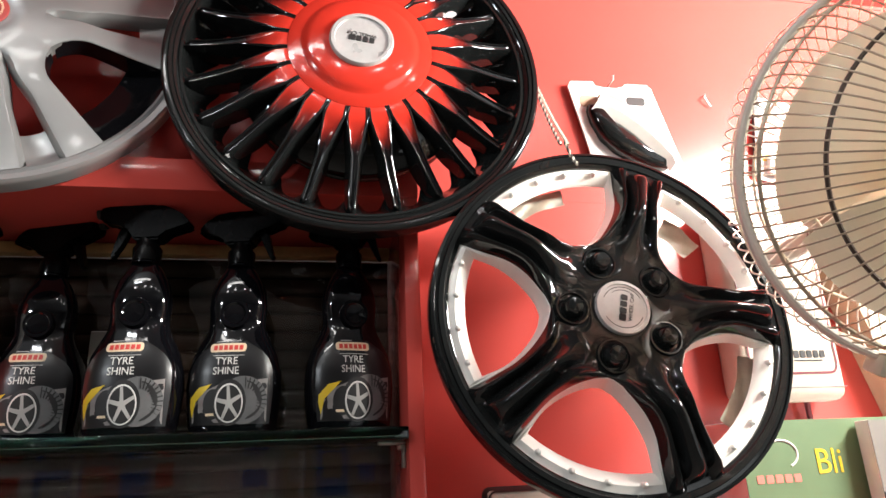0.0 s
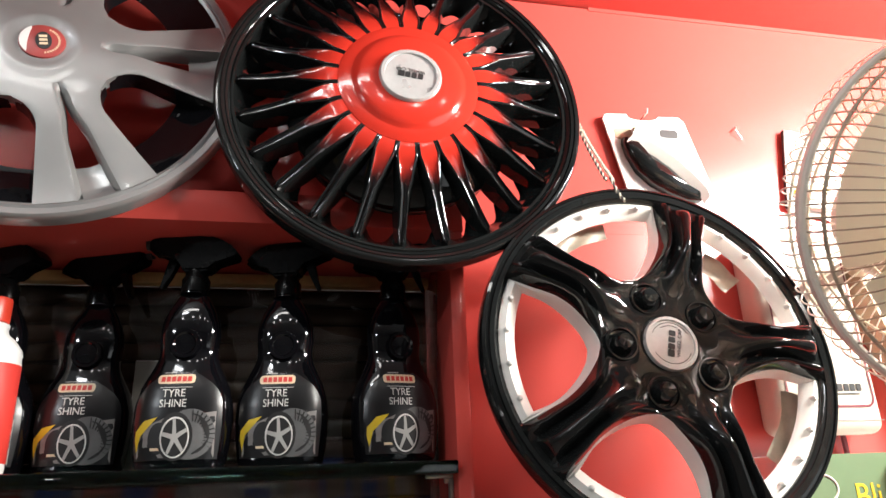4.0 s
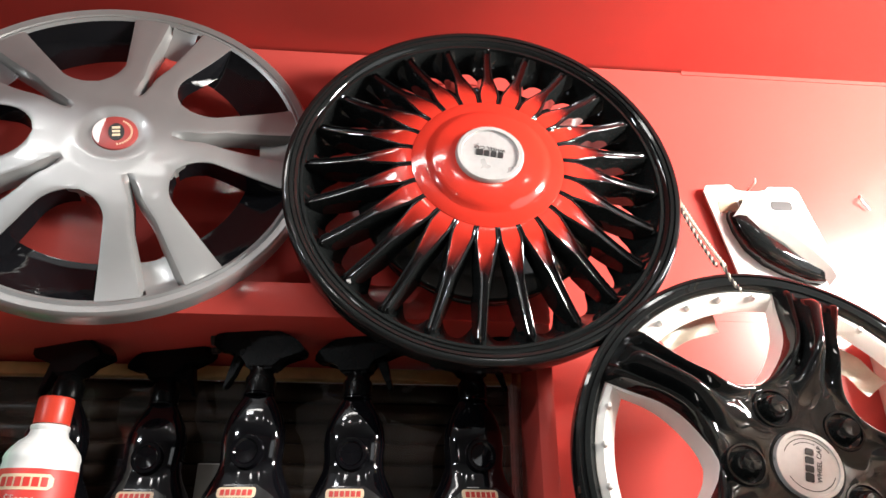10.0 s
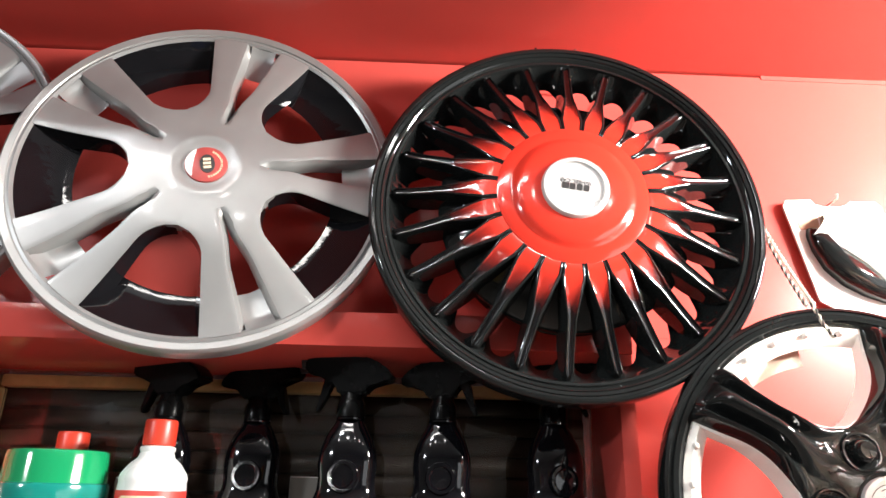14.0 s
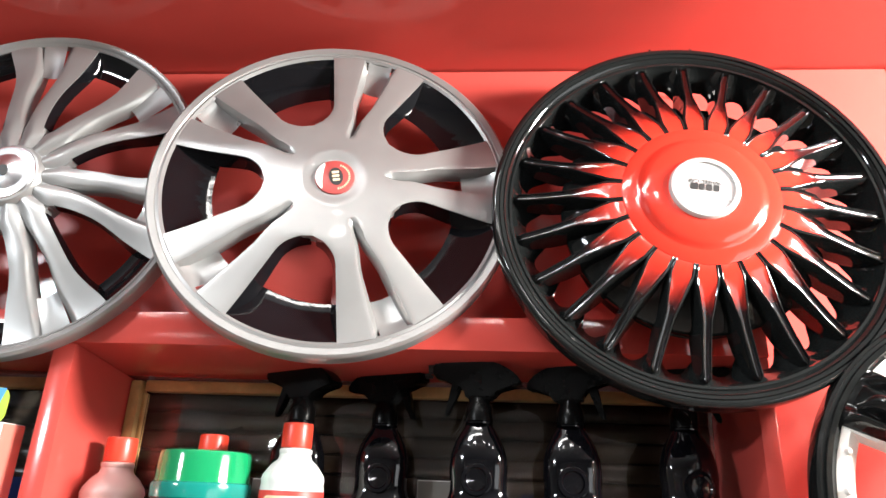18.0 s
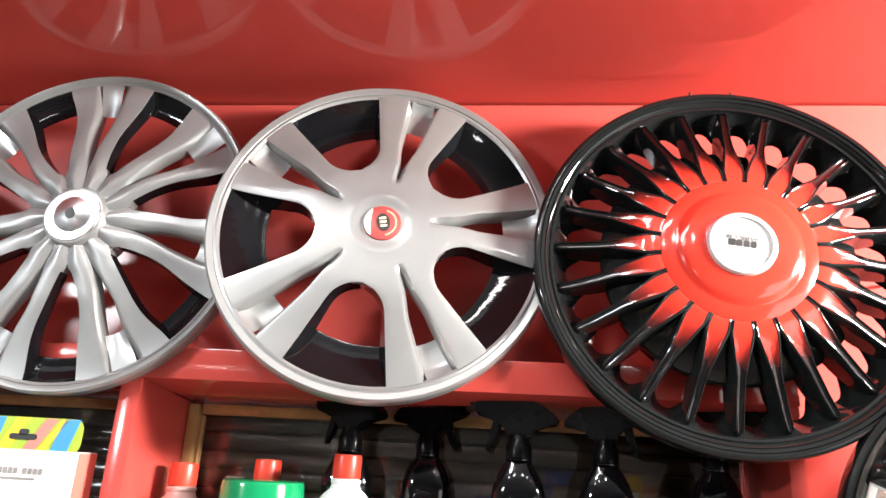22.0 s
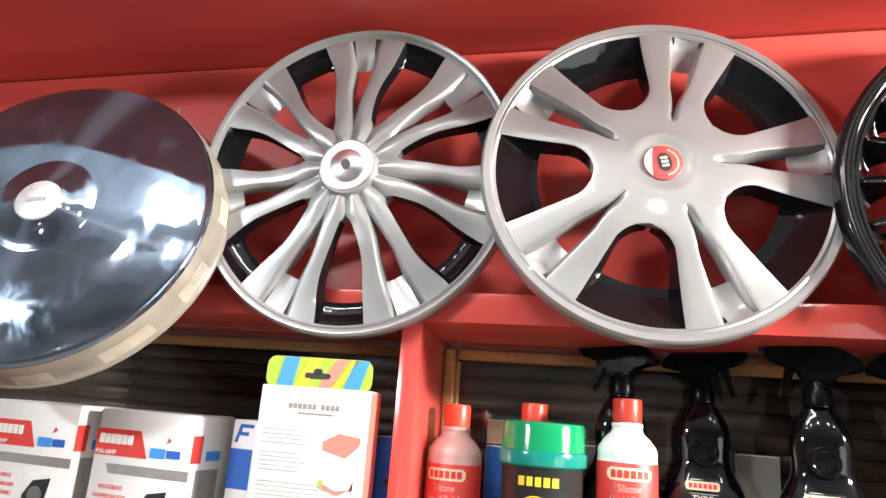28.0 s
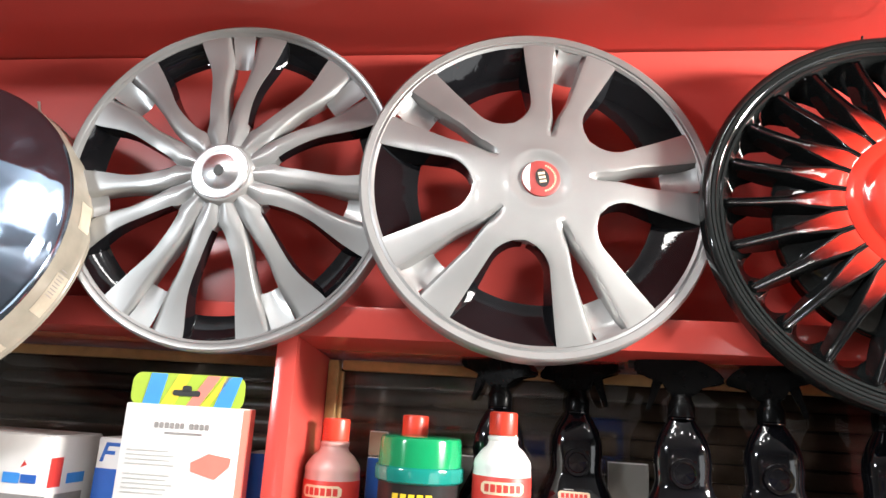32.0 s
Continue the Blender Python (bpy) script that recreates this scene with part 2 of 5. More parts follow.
def film_chrome():
    """Chrome polished in circles, under a loose clear film: a sharp mirror with smears, and a brushed gloss that runs from the centre outwards."""
    m = mat("chrome_under_film", (0.22, 0.28, 0.36), 0.1, 0.96, var=0.35, scale=16, bump=0.006, bscale=14)
    nt = m.node_tree
    b = nt.nodes["Principled BSDF"]
    co = nt.nodes.new("ShaderNodeTexCoord")
    sm = nt.nodes.new("ShaderNodeTexNoise")
    sm.inputs["Scale"].default_value, sm.inputs["Detail"].default_value, sm.inputs["Distortion"].default_value = 22, 8, 1.5
    mr = nt.nodes.new("ShaderNodeMapRange")
    mr.inputs["From Min"].default_value, mr.inputs["From Max"].default_value = 0.42, 0.75
    mr.inputs["To Min"].default_value, mr.inputs["To Max"].default_value = 0.04, 0.22
    nt.links.new(co.outputs["Object"], sm.inputs["Vector"])
    nt.links.new(sm.outputs["Fac"], mr.inputs["Value"])
    nt.links.new(mr.outputs[0], b.inputs["Roughness"])
    an = nt.nodes.new("ShaderNodeBsdfAnisotropic")
    an.inputs["Color"].default_value = (0.62, 0.72, 0.88, 1)
    an.inputs["Roughness"].default_value = 0.36
    an.inputs["Anisotropy"].default_value = 0.85
    an.inputs["Rotation"].default_value = 0.0
    tg = nt.nodes.new("ShaderNodeTangent")
    tg.direction_type, tg.axis = "RADIAL", "Y"
    nt.links.new(tg.outputs[0], an.inputs["Tangent"])
    mx = nt.nodes.new("ShaderNodeMixShader")
    mx.inputs[0].default_value = 0.02
    out = nt.nodes["Material Output"]
    nt.links.new(b.outputs[0], mx.inputs[1])
    nt.links.new(an.outputs[0], mx.inputs[2])
    nt.links.new(mx.outputs[0], out.inputs["Surface"])
    return m


def blade_plastic():
    """Thin cream plastic that lets light through."""
    m = mat("cream_blade_plastic", (0.84, 0.79, 0.62), 0.35, var=0.08, scale=20, bump=0.03)
    nt = m.node_tree
    b = nt.nodes["Principled BSDF"]
    tr = nt.nodes.new("ShaderNodeBsdfTranslucent")
    tr.inputs["Color"].default_value = (0.82, 0.76, 0.60, 1)
    mx = nt.nodes.new("ShaderNodeMixShader")
    mx.inputs[0].default_value = 0.12
    out = nt.nodes["Material Output"]
    nt.links.new(b.outputs[0], mx.inputs[1])
    nt.links.new(tr.outputs[0], mx.inputs[2])
    nt.links.new(mx.outputs[0], out.inputs["Surface"])
    return m


for jar_mat in (GREEN_LID, TEAL_LID):
    jar_mat.node_tree.nodes["Principled BSDF"].inputs["Transmission Weight"].default_value = 0.35

CHROME_FILM = film_chrome()
BLADE = blade_plastic()

# ---------------- mesh helpers ----------------


def thing(name, m, label, category, group="", kind=""):
    ob = new(name)
    ob.empty_display_size = 0.02
    ob.matrix_world = m
    return tagged(ob, label, category, group, kind)


def mesh_of(name, bm, material, smooth=40):
    me = bpy.data.meshes.new(name)
    bmesh.ops.recalc_face_normals(bm, faces=bm.faces)
    if smooth:
        a = radians(smooth)
        for f in bm.faces:
            f.smooth = True
        for e in bm.edges:
            if len(e.link_faces) == 2 and e.calc_face_angle(0) > a:
                e.smooth = False
    bm.to_mesh(me)
    bm.free()
    for x in material if isinstance(material, (list, tuple)) else (material,):
        me.materials.append(x)
    return me


def part(name, bm, material, parent, label="", at=None, smooth=40):
    ob = new(name, mesh_of(name, bm, material, smooth))
    ob.parent = parent
    if at is not None:
        ob.matrix_local = at
    return tagged(ob, label)


def solid(name, bm, material, m, label, category, group="", kind="", smooth=40):
    ob = new(name, mesh_of(name, bm, material, smooth))
    ob.matrix_world = m
    return tagged(ob, label, category, group, kind)


def box(x0, x1, y0, y1, z0, z1, bevel=0.0, seg=2, bm=None):
    own = bmesh.new()
    bmesh.ops.create_cube(own, size=1)
    bmesh.ops.transform(own, matrix=Matrix.Translation(((x0 + x1) / 2, (y0 + y1) / 2, (z0 + z1) / 2)) @ Matrix.Diagonal((x1 - x0, y1 - y0, z1 - z0, 1)), verts=own.verts)
    if bevel:
        bmesh.ops.bevel(own, geom=own.edges[:], offset=bevel, segments=seg, affect="EDGES", profile=0.5)
    if bm is None:
        return own
    me = bpy.data.meshes.new("tmp")
    own.to_mesh(me)
    own.free()
    bm.from_mesh(me)
    bpy.data.meshes.remove(me)
    return bm


def grid(rows, closed_u=False, closed_v=False, bm=None):
    """A sheet through rows of points."""
    bm = bm or bmesh.new()
    vs = [[bm.verts.new(p) for p in r] for r in rows]
    nu, nv = len(rows), len(rows[0])
    for i in range(nu if closed_u else nu - 1):
        for j in range(nv if closed_v else nv - 1):
            q = (vs[i][j], vs[(i + 1) % nu][j], vs[(i + 1) % nu][(j + 1) % nv], vs[i][(j + 1) % nv])
            if len(set(q)) == 4:
                bm.faces.new(q)
    return bm


def lathe_y(profile, n=96, bm=None, a0=0.0, a1=2 * math.pi):
    """Turns (radius, y) about the y axis."""
    full = abs(a1 - a0 - 2 * math.pi) < 1e-6
    cnt = n if full else n + 1
    rows = [[(r * math.cos(a0 + (a1 - a0) * k / n), y, r * math.sin(a0 + (a1 - a0) * k / n)) for k in range(cnt)] for r, y in profile]
    return grid(rows, closed_v=full, bm=bm)


def lathe_z(profile, n=40, sx=1.0, sy=1.0, power=2.0, bm=None, cap=True):
    """Turns (radius, z) about the z axis, with a squarer outline for a higher power."""
    rows = []
    for r, z in profile:
        row = []
        for k in range(n):
            a = 2 * math.pi * k / n
            c, s = math.cos(a), math.sin(a)
            q = (abs(c) ** power + abs(s) ** power) ** (-1 / power)
            row.append((r * sx * c * q, r * sy * s * q, z))
        rows.append(row)
    bm = grid(rows, closed_v=True, bm=bm)
    if cap:
        bm.verts.ensure_lookup_table()
        base = len(bm.verts) - n * len(rows)
        bm.faces.new([bm.verts[base + k] for k in range(n)])
        bm.faces.new([bm.verts[base + n * (len(rows) - 1) + k] for k in range(n)])
    return bm


def tube(points, radius, n=8, closed=False, bm=None):
    """A round rod along points."""
    pts = [Vector(p) for p in points]
    rows, up = [], None
    for i, p in enumerate(pts):
        a = pts[(i - 1) % len(pts)] if closed or i else pts[i]
        b = pts[(i + 1) % len(pts)] if closed or i < len(pts) - 1 else pts[i]
        d = (b - a).normalized()
        if up is None:
            up = Vector((0, 0, 1)) if abs(d.z) < 0.9 else Vector((1, 0, 0))
        s = d.cross(up).normalized()
        up = s.cross(d).normalized()
        rows.append([p + radius * (math.cos(2 * math.pi * k / n) * s + math.sin(2 * math.pi * k / n) * up) for k in range(n)])
    bm = grid(rows, closed_u=closed, closed_v=True, bm=bm)
    return bm


def plate(loop, y0, y1, bm=None):
    """A flat slab from a loop of (x, z), between two depths."""
    bm = bm or bmesh.new()
    f = [bm.verts.new((x, y0, z)) for x, z in loop]
    b = [bm.verts.new((x, y1, z)) for x, z in loop]
    bm.faces.new(f)
    bm.faces.new(b[::-1])
    for i in range(len(loop)):
        j = (i + 1) % len(loop)
        bm.faces.new((f[i], b[i], b[j], f[j]))
    return bm


def rounded(x0, x1, z0, z1, r, n=5):
    out = []
    for cx, cz, a in ((x1 - r, z1 - r, 0), (x0 + r, z1 - r, 90), (x0 + r, z0 + r, 180), (x1 - r, z0 + r, 270)):
        out += [(cx + r * math.cos(radians(a + 90 * k / n)), cz + r * math.sin(radians(a + 90 * k / n))) for k in range(n + 1)]
    return out


def words(text, size, material, parent, at, name="lettering", squeeze=1.0, depth=0.0002):
    """Writing with the built-in font, standing in the xz plane, its face towards -y."""
    c = bpy.data.curves.new(name, "FONT")
    c.body, c.size, c.align_x, c.align_y, c.extrude = text, size, "CENTER", "CENTER", depth
    c.resolution_u = 3
    tmp = new(name, c)
    bpy.context.view_layer.update()
    me = bpy.data.meshes.new_from_object(tmp.evaluated_get(bpy.context.evaluated_depsgraph_get()))
    bpy.data.objects.remove(tmp)
    me.transform(Matrix.Rotation(radians(90), 4, "X") @ Matrix.Diagonal((squeeze, 1, 1, 1)))
    me.materials.clear()
    me.materials.append(material)
    ob = new(name, me)
    ob.parent = parent
    ob.matrix_local = at
    return ob


# ---------------- the cabinet and the shop round it ----------------
WALL_Y, FRONT_Y, BACK_Y = 0.747, 0.670, 0.800
SOFFIT_Z, TOP_Z, TOP_Z1, SHELF_Z = 1.972, 1.599, 1.632, 1.371
INNER_Z = 1.584  # underside of the top board at the back of the compartments


def structure(name, bm, material, label, category, smooth=0):
    return solid(name, bm, material, Matrix(), label, category, kind="structure", smooth=smooth)


structure("floor", box(-4, 4, -5, 1.3, -0.1, 0), FLOOR, "grey tiled floor of the shop", "floor")
structure("ceiling", box(-4, 4, -5, 1.3, 2.9, 3.0), CEILING, "plain white ceiling over the shop", "ceiling")
structure("wall_north", box(-4, 4, 1.2, 1.3, 0, 2.9), ROOM, "plain plaster wall behind the display", "wall")
structure("wall_south", box(-4, 4, -5.1, -5, 0, 2.9), ROOM, "plain plaster wall opposite the display", "wall")
structure("wall_west", box(-4.1, -4, -5, 1.3, 0, 2.9), ROOM, "plain plaster side wall", "wall")
structure("wall_east", box(3.0, 3.1, -1.1, 1.3, 0, 2.9), ROOM, "plain plaster side wall", "wall")
# unseen opening, left in the east wall only to hold the added fill
structure("wall_east_end", box(3.0, 3.1, -5, -3.3, 0, 2.9), ROOM, "plain plaster side wall beyond the opening added for fill light", "wall")
structure("wall_east_lintel", box(3.0, 3.1, -3.3, -1.1, 2.15, 2.9), ROOM, "plaster lintel over the opening added for fill light", "wall")

structure("display_back_panel", box(-1.6, 1.6, WALL_Y, WALL_Y + 0.018, TOP_Z1 + 0.0005, SOFFIT_Z - 0.0025), RED_WALL, "red laminate panel behind the hung wheel covers", "panel")
structure("display_soffit", box(-1.6, 1.6, 0.40, WALL_Y + 0.02, SOFFIT_Z, SOFFIT_Z + 0.02, 0.0006, 1), RED_SOFFIT, "glossy red laminate soffit over the wheel covers", "soffit")
structure("display_side_panel", box(0.2815, 1.6, WALL_Y, WALL_Y + 0.018, 0.6, TOP_Z1 + 0.0003), RED_WALL, "red laminate panel beside the shelves", "panel")
structure("trim_1", box(0.497, 1.6, WALL_Y - 0.0012, WALL_Y, SOFFIT_Z - 0.006, SOFFIT_Z - 0.0003), RED_WALL, "thin red edge strip closing the joint under the soffit", "trim")
structure("display_base", box(-1.6, 0.28, FRONT_Y + 0.002, WALL_Y - 0.001, 0.0, 0.9), RED_WALL, "red laminate base under the shelves", "cabinet")

cab = thing("shelf_cabinet", Matrix(), "red laminate wall cabinet with open compartments of dark slats", "cabinet")
board = box(-1.6, 0.282, FRONT_Y, BACK_Y + 0.03, TOP_Z, TOP_Z1, 0.0012, 2)
for v in board.verts:
    if v.co.y > BACK_Y and v.co.z < TOP_Z + 0.01:
        v.co.z -= TOP_Z - INNER_Z + 0.004
part("top_board", board, RED_BOARD, cab)
for x0, x1 in ((-0.407, -0.3845), (0.266, 0.2810)):
    side = box(x0, x1, FRONT_Y + 0.001, BACK_Y + 0.03, 0.9, TOP_Z - 0.0005, 0.001, 2)
    for v in side.verts:
        if v.co.y > BACK_Y and v.co.z > TOP_Z - 0.01:
            v.co.z -= TOP_Z - INNER_Z + 0.004
    part("partition", side, RED_BOARD, cab)
for x0, x1 in ((-0.3842, 0.2655), (-1.2, -0.4075)):
    part("beading", box(x0 + 0.018, x1, BACK_Y - 0.014, BACK_Y + 0.004, INNER_Z - 0.014, INNER_Z - 0.0015, 0.002, 2), WOOD, cab, "raw pine beading")
    part("beading", box(x0 + 0.0005, x0 + 0.013, BACK_Y - 0.014, BACK_Y + 0.004, 1.0, INNER_Z - 0.002, 0.002, 2), WOOD, cab, "raw pine beading")
    part("beading", box(x0 + 0.0132, x0 + 0.0175, BACK_Y - 0.006, BACK_Y + 0.004, 1.0, INNER_Z - 0.015, 0.001, 1), WOOD, cab, "raw pine glazing bead")


def slat_mesh(length):
    bm = bmesh.new()
    prof = [(-0.0115, 0.006), (-0.0105, 0.0015), (-0.006, -0.001), (0.0, -0.0018), (0.006, -0.001), (0.0105, 0.0015), (0.0115, 0.006)]
    rows = []
    for x in (0, length):
        rows.append([(x, y, z) for z, y in prof])
    grid(rows, bm=bm)
    return mesh_of("slat", bm, SLAT, 60)


for x0, x1 in ((-0.384, 0.2650), (-1.2, -0.408)):
    sm = slat_mesh(x1 - x0)
    for k in range(28):
        ob = new("slat", sm)
        ob.parent = cab
        ob.matrix_local = pose(x0, BACK_Y + 0.012, INNER_Z - 0.022 - 0.0212 * k, random.uniform(-2, 2), random.uniform(-0.12, 0.12), 0)

for x0, x1 in ((-0.3666, 0.2652), (-1.2, -0.4078)):
    ob = part("back_pane", box(x0, x1, BACK_Y - 0.002, BACK_Y, 1.0, INNER_Z - 0.0145), PANE, cab, "clear glass back pane")
    ob.visible_shadow = False

# glass shelf and its brackets
shelf = thing("glass_shelf", pose(0, 0, 0), "green-edged glass shelf carrying bottles", "shelf", "glass shelves")
part("pane", box(-0.3842, 0.2655, FRONT_Y - 0.006, BACK_Y - 0.004, SHELF_Z - 0.012, SHELF_Z, 0.0015, 2), GLASS_EDGE, shelf)
for x in (-0.379, 0.259):
    part("shelf_pin", tube([(x, 0.70, SHELF_Z - 0.0165), (x + (0.006 if x > 0 else -0.005), 0.70, SHELF_Z - 0.0165)], 0.004), STEEL, shelf)
shelf2 = thing("glass_shelf", pose(0, 0, 0), "green-edged glass shelf carrying boxes", "shelf", "glass shelves")
part("pane", box(-1.2, -0.4075, FRONT_Y - 0.006, BACK_Y - 0.004, 1.288, 1.30, 0.0015, 2), GLASS_EDGE, shelf2)

# ---------------- wheel covers ----------------


def pol(r, deg, y):
    return (r * math.cos(radians(deg)), y, r * math.sin(radians(deg)))


def strip(r0, r1, left, right, depth, nr=22, ns=9, back=0.012, bm=None):
    """A spoke from radius r0 to r1 between two angles given along it, with turned-back sides."""
    rows = []
    for i in range(nr + 1):
        r = r0 + (r1 - r0) * i / nr
        a, b = left(r), right(r)
        row = [pol(r, a, depth(r, 0) + back)]
        for j in range(ns + 1):
            s = j / ns
            row.append(pol(r, a + (b - a) * s, depth(r, s)))
        row.append(pol(r, b, depth(r, 1) + back))
        rows.append(row)
    return grid(rows, bm=bm)


def emblem_bars(parent, r, y, material, turn=0.0, n=4):
    """A maker's mark as plain bars."""
    for k in range(n):
        w = r * (0.26 if k else 0.34)
        x = (k - (n - 1) / 2) * r * 0.33
        bm = plate(rounded(x - w / 2, x + w / 2, -r * 0.16, r * 0.16, r * 0.05, 3), y - 0.0006, y)
        part("mark", bm, material, parent, at=pose(0, 0, 0, 0, turn, 0))


def wheel(name, c, az, el, label):
    return thing(name, pose(*c, -el, 0, az), label, "wheel cover", "wheel covers on the wall")


def smooth01(a, b, x):
    t = max(0.0, min(1.0, (x - a) / (b - a)))
    return t * t * (3 - 2 * t)


def half(r, full, start, end):
    """The half angle of a window that opens round-ended at start and is full from end."""
    if r <= start:
        return 0.0
    if r >= end:
        return full
    u = (end - r) / (end - start)
    return full * math.sqrt(max(0.0, 1 - u * u))


def rim_ring(w, R, inner, material, lip=0.010, label="", flat=False):
    prof = [(inner, 0.006), (inner, -0.002), (inner + 0.003, -0.004), (R - lip, -0.003), (R - lip + 0.001, -0.0045), (R - 0.003, -0.006), (R - 0.0008, -0.004), (R, 0.0), (R, 0.012), (R - 0.004, 0.016)]
    part("rim", lathe_y(prof, 128), material, w, label)


def wheel_a():
    R = 0.1873
    w = wheel("wheel_cover", (-0.1367, 0.6572, 1.7659), 8.6, 7.2, "silver wheel cover with five double spokes and black-lined windows")
    rim_ring(w, R, R * 0.915, SILVER)
    hub = -0.0165

    def dep(r, s=0.5):
        u = r / R
        return hub + 0.0135 * smooth01(0.25, 0.95, u)

    big = lambda r: half(r, 18.0, 0.375 * R, 0.52 * R)
    slim = lambda r: 0.25 + 4.3 * smooth01(0.33, 0.58, r / R)
    part("hub_face", lathe_y([(0.0, hub + 0.0015), (0.020, hub + 0.0015), (0.026, hub + 0.0008), (0.031, hub - 0.0010), (0.036, hub - 0.0006), (0.041, hub), (0.27 * R, dep(0.27 * R)), (0.272 * R, 0.004)], 96), SILVER, w)
    rot = 6.0
    for k in range(5):
        c = 72 * k + rot

        def prof(r, s, side=1):
            e = 0.0008 * (1 - abs(2 * s - 1) ** 4) * smooth01(0.29, 0.45, r / R)
            q = s if side > 0 else 1 - s
            sink = 0.0070 * max(0.0, 1 - q / 0.13) * smooth01(0.265, 0.34, r / R)
            return dep(r) - e + sink

        part("spoke", strip(0.262 * R, 0.925 * R, lambda r: c + slim(r), lambda r: c + 36 - big(r), prof, 30, 16), SILVER, w)
        part("spoke", strip(0.262 * R, 0.925 * R, lambda r: c - 36 + big(r), lambda r: c - slim(r), lambda r, s: prof(r, s, -1), 30, 16), SILVER, w)
        # scoop that closes the outer end of the slot
        rows = []
        for i in range(9):
            r = (0.71 + 0.21 * i / 8) * R
            rows.append([pol(r, c + slim(r) * (2 * j / 6 - 1), dep(r) + 0.0075 * (1 - smooth01(0.86, 0.92, r / R)) + 0.006 * (1 - smooth01(0.70, 0.90, r / R)) + 0.002 * (1 - (2 * j / 6 - 1) ** 2)) for j in range(7)])
        part("slot_scoop", grid(rows), SILVER, w)
        m = c + 36
        rows = []
        for i in range(11):
            u = i / 10
            r = (0.675 + 0.245 * u) * R
            d = 0.017 * (1 - u ** 1.6) - 0.002
            rows.append([pol(r, m + 18.3 * (2 * j / 12 - 1), d) for j in range(13)])
        part("window_lining", grid(rows), BLACK_LINING, w, "glossy black lining")
        for sgn in (-1, 1):
            rows = []
            for i in range(15):
                r = (0.377 + 0.543 * (i / 14) ** 1.4) * R
                a = m + sgn * big(r)
                rows.append([pol(r, a, dep(r) + 0.001), pol(r, a - sgn * 1.0, dep(r) + 0.009), pol(r, a - sgn * (1.2 + 2.0 * i / 14), dep(r) + 0.019)])
            part("window_edge", grid(rows), BLACK_LINING, w, "glossy black window edge")
    f = hub + 0.0004
    cap = part("centre_cap", lathe_y([(0.0, f - 0.0012), (0.0188, f - 0.0012), (0.0199, f - 0.0006), (0.0202, f + 0.001)], 64), CAP_RED, w, "faded red and silver centre cap")
    part("cap_crescent", plate([(0.0192 * math.cos(radians(a)), 0.0192 * math.sin(radians(a))) for a in range(125, 236, 10)] + [(-0.0098 + 0.002 * math.cos(radians(a)), 0.0150 * math.sin(radians(a))) for a in range(240, 119, -20)], f - 0.0018, f - 0.0012), WHITE_CARD, cap, "worn silver crescent")
    part("mark", plate([(0.0070 * math.cos(radians(a)) + 0.0015, 0.0105 * math.sin(radians(a))) for a in range(0, 360, 15)], f - 0.0019, f - 0.0012), DARK_PRINT, cap, at=pose(0, 0, 0, 0, -12, 0))
    for z in (-0.0055, -0.0010, 0.0035):
        part("mark", box(-0.0022, 0.0048, f - 0.0023, f - 0.0019, z, z + 0.0026), LOGO_CREAM, cap, at=pose(0, 0, 0, 0, -12, 0))
    for k in range(16):
        a = -70 + 140 * k / 15
        part("mark", box(0.0140, 0.0160, f - 0.0016, f - 0.0012, -0.0006, 0.0006), LOGO_CREAM, cap, at=pose(0, 0, 0, 0, -a, 0))
    part("hook", tube([(0, 0.09, R + 0.003), (0, 0.01, R + 0.002), (0, 0.0, R - 0.002)], 0.0016), STEEL, w)
    return w


